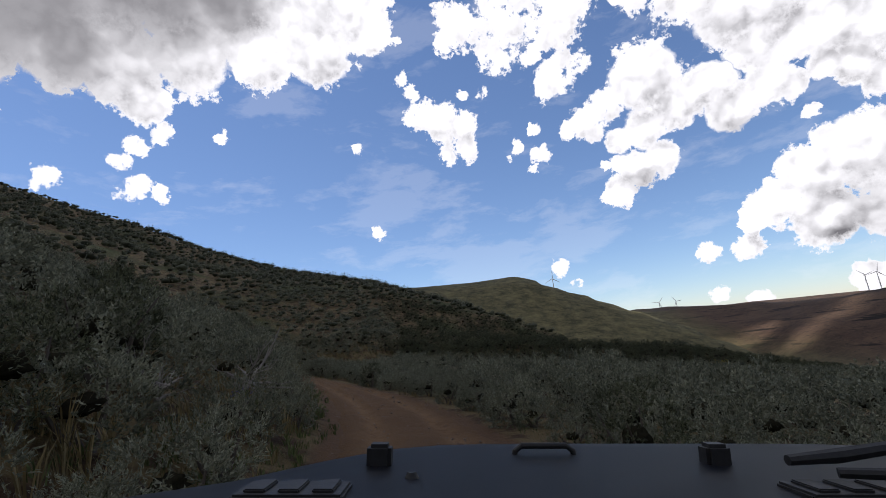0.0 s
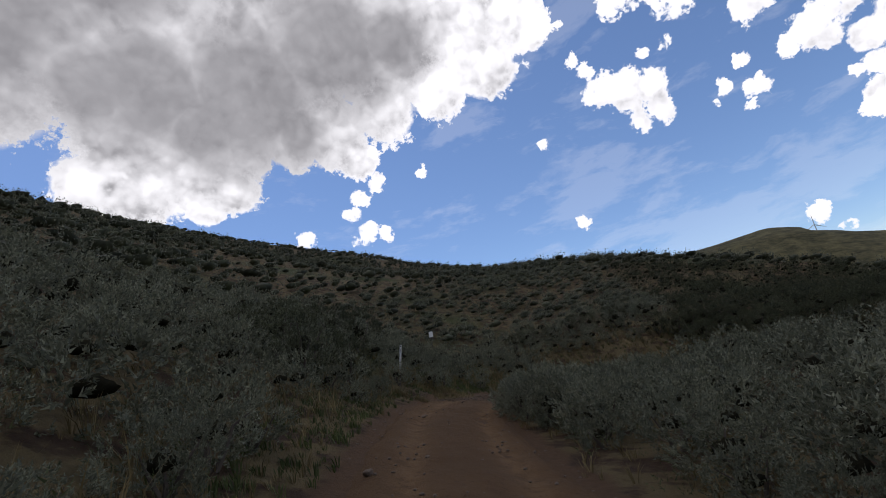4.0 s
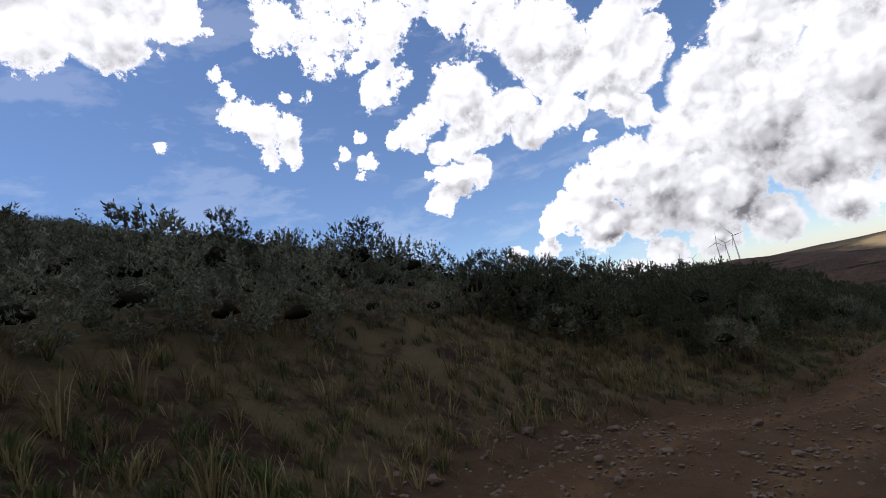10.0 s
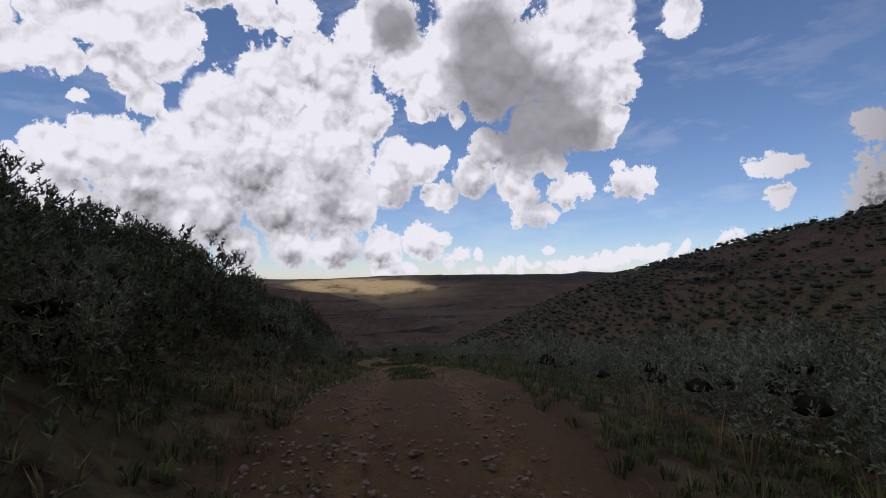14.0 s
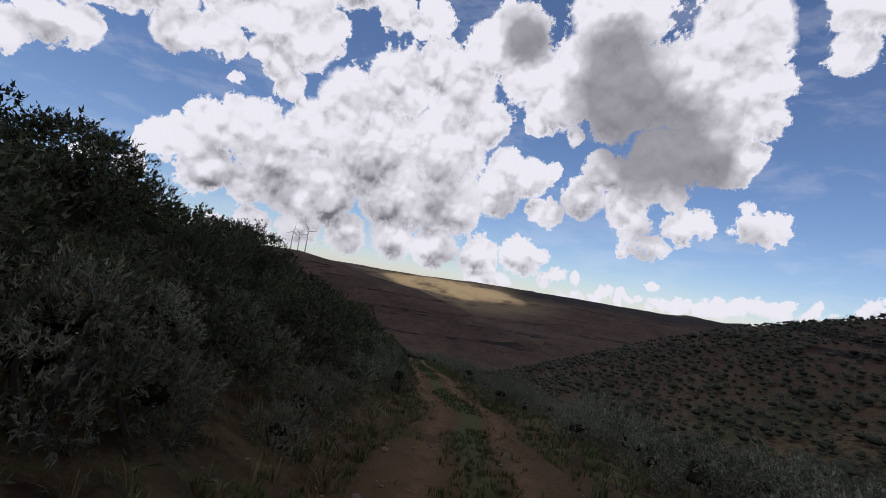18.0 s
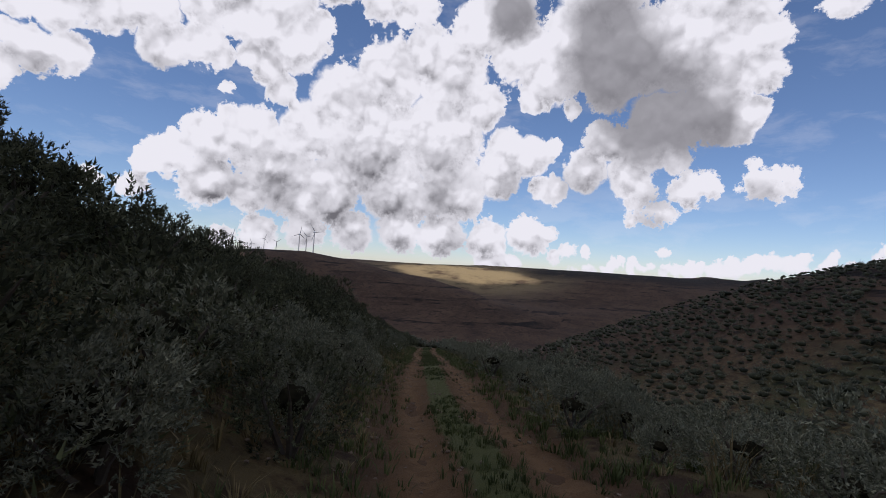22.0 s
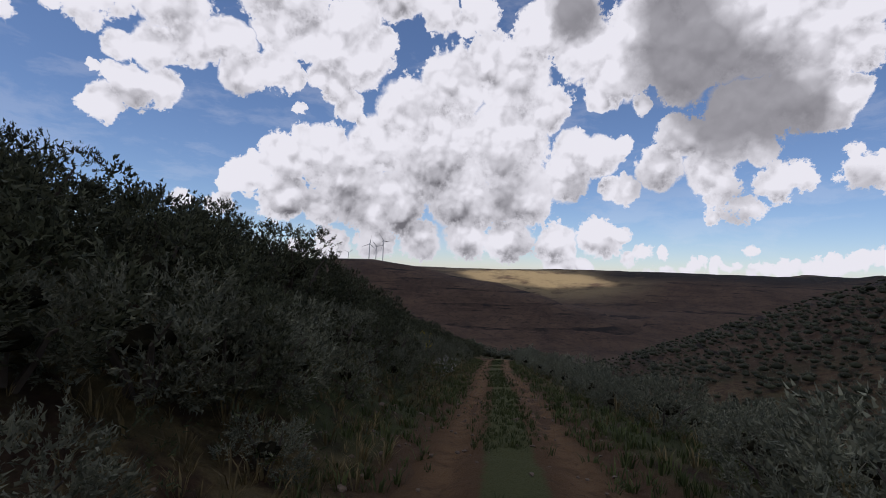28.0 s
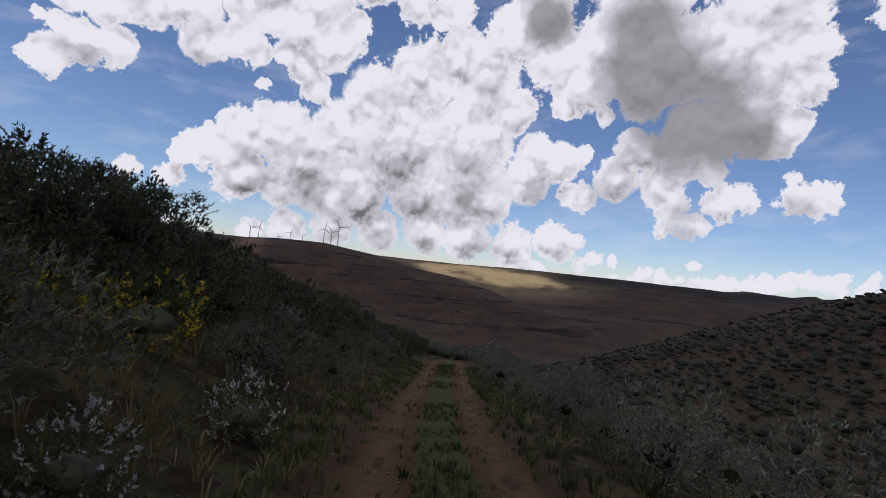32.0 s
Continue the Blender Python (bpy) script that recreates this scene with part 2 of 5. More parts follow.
# overhead and behind, broken cloud goes on
behind = wmath("MULTIPLY", wmath("SUBTRACT", wnoise(direction, 2.6, 3.0), 0.38), 3.2)
gate = wmath("MAXIMUM", wmath("MULTIPLY_ADD", sepw.outputs["Z"], 7.0, -5.2, clamp=True), wmath("MULTIPLY_ADD", sepw.outputs["Y"], -5.0, -1.6, clamp=True))
behind = wmath("SUBTRACT", wmath("MULTIPLY", gate, wmath("ADD", behind, 1.0)), 1.0)
field = wmath("MAXIMUM", big, wmath("MINIMUM", wmath("MULTIPLY", behind, 2.3), 1.5))
n1 = wnoise(direction, 15.0, 8.0, 0.6)
n2 = wnoise(direction, 80.0, 6.0, 0.66, off=3.1)
heap = billow(lobed)
rag = wmath("ADD", wmath("MULTIPLY", wmath("SUBTRACT", n1, 0.5), 2.3), wmath("MULTIPLY", wmath("SUBTRACT", n2, 0.5), 2.5))
dens = wmath("ADD", field, wmath("ADD", wmath("MULTIPLY", heap, 0.9), rag))
solid = wmath("MULTIPLY", wmath("SUBTRACT", raw, 0.16), 9.0, clamp=True)
cover = wmath("MAXIMUM", solid, wmath("MULTIPLY", wmath("SUBTRACT", dens, 0.3), 3.2, clamp=True))
# thin streaks of high haze between the heaps
streak = WT.nodes.new("ShaderNodeVectorMath")
streak.operation = "MULTIPLY"
wl(warped, streak.inputs[0])
streak.inputs[1].default_value = (1.0, 1.0, 3.2)
veil = wmath("MULTIPLY", wmath("SUBTRACT", wnoise(streak.outputs[0], 4.5, 8.0, 0.62), 0.52), 1.3, clamp=True)
cover = wmath("MAXIMUM", cover, wmath("MINIMUM", veil, 0.12))
# relief: each heap and each lobe on it is bright towards its top and grey towards its base
every = HEAPS + NORTH + SMALL + STRIP
swell = wmath("SUBTRACT", puff_field(shifted(soft_dir, -0.008, 0.004, 0.036), every, 1.25), puff_field(soft_dir, every, 1.25))
knobs = wmath("SUBTRACT", billow(shifted(soft_dir, -0.006, 0.004, 0.02)), billow(soft_dir))
fine = wmath("SUBTRACT", billow(shifted(lobed, -0.003, 0.002, 0.009)), heap)
relief = wmath("ADD", wmath("MULTIPLY", swell, 0.9), wmath("ADD", wmath("MULTIPLY", knobs, 0.7), wmath("MULTIPLY", fine, 0.75)))
inner = wmath("MULTIPLY", wmath("SUBTRACT", dens, 0.45), 0.9, clamp=True)
cloudy = wmath("MULTIPLY", wmath("SUBTRACT", wnoise(direction, 7.0, 5.0, 0.5), 0.5), 0.7)
west = wmath("ADD", wmath("MULTIPLY", puff_field(warped, SHADE_WEST, 1.25), 1.5), wmath("MULTIPLY", cloudy, 0.4), clamp=True)
dark = wmath("ADD", wmath("MULTIPLY", puff_field(soft_dir, SHADE_DARK, 1.3), 1.9), wmath("MULTIPLY", cloudy, 0.4), clamp=True)
base = wmath("MULTIPLY", puff_field(soft_dir, SHADE_BASE, 1.7), 0.8, clamp=True)
shade = wmath("MAXIMUM", wmath("MAXIMUM", wmath("MULTIPLY", west, 0.80), wmath("MULTIPLY", dark, 0.76)), wmath("MULTIPLY", base, 0.6))
lobes = wmath("MULTIPLY", wmath("ADD", relief, wmath("MULTIPLY_ADD", cloudy, 0.2, 0.2)), wmath("MULTIPLY_ADD", wmath("MAXIMUM", west, dark), -0.85, 1.0))
grey = wmath("ADD", shade, wmath("MULTIPLY", inner, lobes), clamp=True)
cmix = WT.nodes.new("ShaderNodeMix")
cmix.data_type = "RGBA"
cmix.inputs["A"].default_value = (1.0, 0.995, 0.985, 1)
over = wmath("MULTIPLY", gate, 0.76)
wl(wmath("MAXIMUM", grey, over), cmix.inputs["Factor"])
cmix.inputs["B"].default_value = (0.19, 0.186, 0.193, 1)
sky = WT.nodes.new("ShaderNodeTexSky")
sky.sky_type = "NISHITA"
sky.sun_disc = False
sky.sun_elevation, sky.sun_rotation = radians(SUN_EL), radians(-SUN_AZ)
sky.altitude, sky.air_density, sky.dust_density, sky.ozone_density = 900.0, 1.0, 0.3, 4.5
bg_sky, bg_cloud = WT.nodes.new("ShaderNodeBackground"), WT.nodes.new("ShaderNodeBackground")
wl(sky.outputs[0], bg_sky.inputs["Color"])
bg_sky.inputs["Strength"].default_value = 0.15
wl(cmix.outputs["Result"], bg_cloud.inputs["Color"])
bg_cloud.inputs["Strength"].default_value = 1.22
mixw, outw = WT.nodes.new("ShaderNodeMixShader"), WT.nodes.new("ShaderNodeOutputWorld")
wl(cover, mixw.inputs["Fac"])
wl(bg_sky.outputs[0], mixw.inputs[1])
wl(bg_cloud.outputs[0], mixw.inputs[2])
wl(mixw.outputs[0], outw.inputs["Surface"])

sun = new("sun", bpy.data.lights.new("sun", "SUN"))
sun.data.energy, sun.data.angle, sun.data.color = 5.0, radians(0.5), (1.0, 0.95, 0.86)
sun.matrix_world = look(heading(SUN_AZ, SUN_EL) * 100, (0, 0, 0))

# ---- materials ----


class Mat:
    """A small wrapper for building node materials."""

    def __init__(self, name):
        self.m = bpy.data.materials.new(name)
        self.m.use_nodes = True
        self.t = self.m.node_tree
        self.b = self.t.nodes["Principled BSDF"]
        self.coord = self.t.nodes.new("ShaderNodeTexCoord").outputs["Object"]

    def link(self, a, b):
        self.t.links.new(a, b)

    def noise(self, scale, detail=4.0, rough=0.55, vec=None, color=False):
        n = self.t.nodes.new("ShaderNodeTexNoise")
        n.inputs["Scale"].default_value, n.inputs["Detail"].default_value, n.inputs["Roughness"].default_value = scale, detail, rough
        self.link(vec or self.coord, n.inputs["Vector"])
        return n.outputs["Color" if color else "Fac"]

    def math(self, op, a, b=None, clamp=False):
        n = self.t.nodes.new("ShaderNodeMath")
        n.operation, n.use_clamp = op, clamp
        for i, v in enumerate((a, b)):
            if v is None:
                continue
            if isinstance(v, (int, float)):
                n.inputs[i].default_value = v
            else:
                self.link(v, n.inputs[i])
        return n.outputs[0]

    def step(self, v, lo, hi):
        n = self.t.nodes.new("ShaderNodeMapRange")
        n.interpolation_type = "SMOOTHSTEP"
        self.link(v, n.inputs["Value"])
        n.inputs["From Min"].default_value, n.inputs["From Max"].default_value = lo, hi
        return n.outputs["Result"]

    def mix(self, f, a, b):
        n = self.t.nodes.new("ShaderNodeMix")
        n.data_type = "RGBA"
        for s, v in (("Factor", f), ("A", a), ("B", b)):
            if isinstance(v, tuple):
                n.inputs[s].default_value = (*v, 1)
            elif isinstance(v, (int, float)):
                n.inputs[s].default_value = v
            else:
                self.link(v, n.inputs[s])
        return n.outputs["Result"]

    def attr(self, name):
        n = self.t.nodes.new("ShaderNodeAttribute")
        n.attribute_name = name
        return n.outputs["Fac"]

    def island(self):
        return self.t.nodes.new("ShaderNodeNewGeometry").outputs["Random Per Island"]

    def own(self):
        return self.t.nodes.new("ShaderNodeObjectInfo").outputs["Random"]

    def bump(self, h, strength, dist):
        n = self.t.nodes.new("ShaderNodeBump")
        n.inputs["Strength"].default_value, n.inputs["Distance"].default_value = strength, dist
        self.link(h, n.inputs["Height"])
        self.link(n.outputs["Normal"], self.b.inputs["Normal"])

    def done(self, color, rough=0.9, metal=0.0, spec=0.3):
        if isinstance(color, tuple):
            self.b.inputs["Base Color"].default_value = (*color, 1)
        else:
            self.link(color, self.b.inputs["Base Color"])
        if isinstance(rough, (int, float)):
            self.b.inputs["Roughness"].default_value = rough
        else:
            self.link(rough, self.b.inputs["Roughness"])
        self.b.inputs["Metallic"].default_value = metal
        self.b.inputs["Specular IOR Level"].default_value = spec
        return self.m


def ground_material():
    k = Mat("hillside_soil_and_grass")
    patch = k.noise(0.05, 5, 0.6)
    tuft = k.noise(1.1, 5, 0.65)
    grain = k.noise(9.0, 4, 0.6)
    litter = k.noise(34.0, 5, 0.75)
    soil = k.mix(grain, (0.026, 0.016, 0.010), (0.09, 0.054, 0.032))
    straw = k.mix(litter, (0.05, 0.038, 0.018), (0.23, 0.175, 0.085))
    green = k.mix(litter, (0.022, 0.03, 0.01), (0.10, 0.115, 0.045))
    c = k.mix(k.step(tuft, 0.40, 0.56), soil, straw)
    c = k.mix(k.math("MULTIPLY", k.step(patch, 0.5, 0.64), k.step(tuft, 0.34, 0.5)), c, green)
    c = k.mix(k.math("MULTIPLY", k.step(litter, 0.56, 0.68), 0.6), c, (0.028, 0.02, 0.014))
    # far slopes: dry red-brown grass with darker brush
    far = k.attr("far")
    strata = k.t.nodes.new("ShaderNodeVectorMath")
    strata.operation = "MULTIPLY"
    k.link(k.coord, strata.inputs[0])
    strata.inputs[1].default_value = (0.012, 0.012, 0.30)
    ledge = k.step(k.noise(1.0, 6, 0.6, vec=strata.outputs[0]), 0.565, 0.60)
    dry = k.mix(k.step(k.noise(0.03, 8, 0.72), 0.22, 0.78), (0.034, 0.021, 0.015), (0.108, 0.068, 0.043))
    streaky = k.noise(0.5, 7, 0.75)
    dry = k.mix(k.math("MULTIPLY", k.step(streaky, 0.5, 0.62), 0.4), dry, (0.125, 0.08, 0.05))
    speck = k.step(k.noise(0.22, 7, 0.78), 0.53, 0.62)
    dry = k.mix(k.math("MULTIPLY", speck, 0.85), dry, (0.022, 0.019, 0.014))
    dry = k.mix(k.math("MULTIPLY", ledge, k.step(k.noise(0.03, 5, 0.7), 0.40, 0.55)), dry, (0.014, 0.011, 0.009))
    # pale straw painted under the cloud gap to strengthen the sunlit patch
    sunlit_straw = k.math("MULTIPLY", k.attr("pale"), k.step(k.noise(0.02, 6, 0.65), 0.3, 0.55))
    dry = k.mix(sunlit_straw, dry, k.mix(streaky, (0.17, 0.125, 0.062), (0.36, 0.275, 0.145)))
    # darker band along the crest of the far rim
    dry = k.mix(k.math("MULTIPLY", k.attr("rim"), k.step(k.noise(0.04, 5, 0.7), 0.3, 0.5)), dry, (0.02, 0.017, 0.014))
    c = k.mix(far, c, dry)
    # the grassy hill across the valley
    turf = k.mix(k.step(k.noise(0.08, 8, 0.78), 0.3, 0.7), (0.03, 0.03, 0.014), (0.15, 0.13, 0.06))
    c = k.mix(k.attr("turf"), c, turf)
    dirt = k.mix(grain, (0.065, 0.038, 0.021), (0.155, 0.093, 0.051))
    worn = k.step(k.math("ADD", k.attr("track"), k.math("MULTIPLY", tuft, 0.8)), 0.75, 1.05)
    c = k.mix(worn, c, dirt)
    k.bump(k.math("ADD", k.math("ADD", grain, tuft), litter), 0.9, 0.08)
    return k.done(c, 0.95, spec=0.15)


def road_material():
    k = Mat("red_brown_dirt")
    a, g, f = k.noise(0.35, 4), k.noise(3.0, 6, 0.65), k.noise(28.0, 4, 0.7)
    c = k.mix(a, (0.086, 0.049, 0.023), (0.152, 0.09, 0.044))
    c = k.mix(k.math("MULTIPLY", k.step(g, 0.5, 0.75), 0.6), c, (0.085, 0.044, 0.022))
    c = k.mix(k.math("MULTIPLY", k.step(f, 0.55, 0.75), 0.5), c, (0.21, 0.135, 0.085))
    rut = k.math("MULTIPLY", k.attr("rut"), k.step(g, 0.3, 0.6))
    c = k.mix(k.math("MULTIPLY", rut, 0.8), c, (0.21, 0.126, 0.062))
    c = k.mix(k.math("MULTIPLY", k.step(k.noise(11.0, 5, 0.75), 0.56, 0.66), 0.6), c, (0.06, 0.034, 0.02))
    grass = k.step(k.math("ADD", k.attr("verge"), k.math("MULTIPLY", k.noise(1.6, 6, 0.7), 0.9)), 0.95, 1.25)
    c = k.mix(grass, c, k.mix(f, (0.045, 0.06, 0.02), (0.13, 0.13, 0.05)))
    k.bump(k.math("ADD", g, f), 1.0, 0.07)
    return k.done(c, 0.95, spec=0.15)


def sage_material(name, lo, hi, through_leaf=0.3, patchy=0.6):
    k = Mat(name)
    c = k.mix(k.island(), lo, hi)
    c = k.mix(k.math("MULTIPLY", k.own(), 0.6), c, tuple(0.5 * a + 0.18 * b for a, b in zip(lo, hi)))
    for scale, much in ((0.55, patchy), (2.4, patchy * 0.7)):
        c = k.mix(k.math("MULTIPLY", k.step(k.noise(scale, 3, 0.6), 0.42, 0.68), much), c, tuple(v * 0.6 for v in lo))
    m = k.done(c, 0.75, spec=0.25)
    tl, mx = k.t.nodes.new("ShaderNodeBsdfTranslucent"), k.t.nodes.new("ShaderNodeMixShader")
    out = k.t.nodes["Material Output"]
    k.link(c, tl.inputs["Color"])
    mx.inputs["Fac"].default_value = through_leaf
    k.link(k.b.outputs[0], mx.inputs[1])
    k.link(tl.outputs[0], mx.inputs[2])
    k.link(mx.outputs[0], out.inputs["Surface"])
    return m


def plain_material(name, lo, hi, scale, rough=0.85, metal=0.0, bump=0.3, spec=0.3):
    k = Mat(name)
    n = k.noise(scale, 5, 0.6)
    if bump:
        k.bump(n, bump, 0.02)
    return k.done(k.mix(n, lo, hi), rough, metal, spec)


M_GROUND, M_ROAD = ground_material(), road_material()
M_SAGE = sage_material("grey_green_sage_leaves", (0.085, 0.092, 0.06), (0.41, 0.42, 0.295))
M_SAGE_DARK = sage_material("dark_green_brush_leaves", (0.022, 0.026, 0.014), (0.20, 0.215, 0.125))
# bush cores: twigs coloured near black, with the inner shade painted in
M_CORE_SHADE = plain_material("twigs_with_inner_shade", (0.008, 0.008, 0.005), (0.03, 0.027, 0.018), 22.0, 1.0, 0.0, 1.0, 0.0)
M_BARK = plain_material("grey_sage_bark", (0.05, 0.04, 0.032), (0.12, 0.10, 0.08), 14.0)
M_DEADWOOD = plain_material("bleached_dead_wood", (0.17, 0.15, 0.13), (0.36, 0.33, 0.30), 20.0)
M_GRASS = sage_material("dry_bunch_grass", (0.12, 0.092, 0.04), (0.36, 0.285, 0.14))
M_GREEN = sage_material("green_grass_blades", (0.05, 0.07, 0.022), (0.155, 0.18, 0.065))
M_STONE = plain_material("brown_grey_stone", (0.085, 0.06, 0.043), (0.21, 0.16, 0.12), 9.0)
M_WHITE = plain_material("white_painted_steel", (0.72, 0.72, 0.71), (0.88, 0.88, 0.87), 6.0, 0.5, bump=0.05)


def mist_material():
    """Cloud that lets a seventh of the sun through its two sides and scatters the rest."""
    k = Mat("grey_cloud_mist")
    k.done((0.8, 0.8, 0.8), 1.0, spec=0.0)
    clear, soft, m1, m2 = (k.t.nodes.new("ShaderNode" + n) for n in ("BsdfTransparent", "BsdfTranslucent", "MixShader", "MixShader"))
    soft.inputs["Color"].default_value = (0.9, 0.9, 0.9, 1)
    m1.inputs["Fac"].default_value, m2.inputs["Fac"].default_value = 0.6, 0.36
    k.link(k.b.outputs[0], m1.inputs[1])
    k.link(soft.outputs[0], m1.inputs[2])
    k.link(m1.outputs[0], m2.inputs[1])
    k.link(clear.outputs[0], m2.inputs[2])
    k.link(m2.outputs[0], k.t.nodes["Material Output"].inputs["Surface"])
    return k.m


M_WEED = sage_material("green_weed_leaves", (0.04, 0.052, 0.022), (0.19, 0.21, 0.10))
M_YELLOW = sage_material("yellow_flowers", (0.45, 0.33, 0.03), (0.75, 0.58, 0.06))

# ---- the lie of the land ----
CAR_H = 1.6                       # eye above the track


def smooth_path():
    t = np.array([r[0] for r in PATH])
    p = np.array([r[1:4] for r in PATH])
    ts = np.arange(0.0, 32.01, 0.25)
    q = np.stack([np.interp(ts, t, p[:, i]) for i in range(3)], 1)
    ker = np.ones(5) / 5
    pad = np.concatenate([q[:1] * 2 - q[1:3][::-1], q, q[-1:] * 2 - q[-3:-1][::-1]])
    q = np.stack([np.convolve(pad[:, i], ker, "valid") for i in range(3)], 1)
    q[:, 2] -= CAR_H
    before = np.array([[2.5, -45, -1.0], [2.0, -30, -1.2], [1.2, -15, -1.45], [0.5, -6, -1.55]])
    after = np.array([[46.6, 86.0, -9.95], [51.3, 88.6, -10.75], [57.5, 91.6, -11.8], [64.5, 95.0, -12.9], [72.0, 98.6, -14.1], [84.0, 104.0, -16.5], [97.0, 110.0, -19.0], [115.0, 113.0, -22.5]])
    return np.concatenate([before, q, after])


def resample(p, step):
    d = np.concatenate([[0], np.cumsum(np.linalg.norm(np.diff(p[:, :2], axis=0), axis=1))])
    s = np.arange(0, d[-1], step)
    return np.stack([np.interp(s, d, p[:, i]) for i in range(p.shape[1])], 1)


ROAD = resample(smooth_path(), 0.5)
for _ in range(4):
    ROAD[1:-1] = (ROAD[:-2] + ROAD[1:-1] * 2 + ROAD[2:]) / 4
TAN = np.gradient(ROAD[:, :2], axis=0)
TAN /= np.linalg.norm(TAN, axis=1)[:, None]
RIGHT = np.stack([TAN[:, 1], -TAN[:, 0]], 1)
# cross fall of the track, right side up, along its length (y of the road rises until the bend, then x)
STATION = np.arange(len(ROAD)) * 0.5
ALONG = [0, 45, 66, 82, 92, 101, 108, 116, 130, 240]
FALL = [-0.10, -0.12, -0.17, -0.30, -0.33, -0.25, -0.18, -0.10, 0.04, 0.05]
BANK = np.interp(STATION, ALONG, FALL)
# the eye rides a little left of the middle of the track
ROAD[:, :2] += RIGHT * 0.3
ROAD[:, 2] += BANK * 0.3
HALF = np.interp(STATION, [0, 60, 90, 108, 118, 127, 136, 143, 240], [1.75, 1.7, 1.65, 1.8, 1.85, 2.0, 1.8, 1.4, 1.3])


def nearest(x, y):
    """Index of the nearest road station, and the offset to its right."""
    pts = np.stack([np.ravel(x), np.ravel(y)], 1)
    out, off = np.empty(len(pts), int), np.empty(len(pts))
    for a in range(0, len(pts), 20000):
        q = pts[a:a + 20000]
        d = (q[:, None, 0] - ROAD[None, ::2, 0]) ** 2 + (q[:, None, 1] - ROAD[None, ::2, 1]) ** 2
        i = d.argmin(1) * 2
        out[a:a + 20000] = i
        r = q - ROAD[i, :2]
        side = (r * RIGHT[i]).sum(1)
        off[a:a + 20000] = np.sign(side) * np.sqrt(d.min(1))
    return out, off


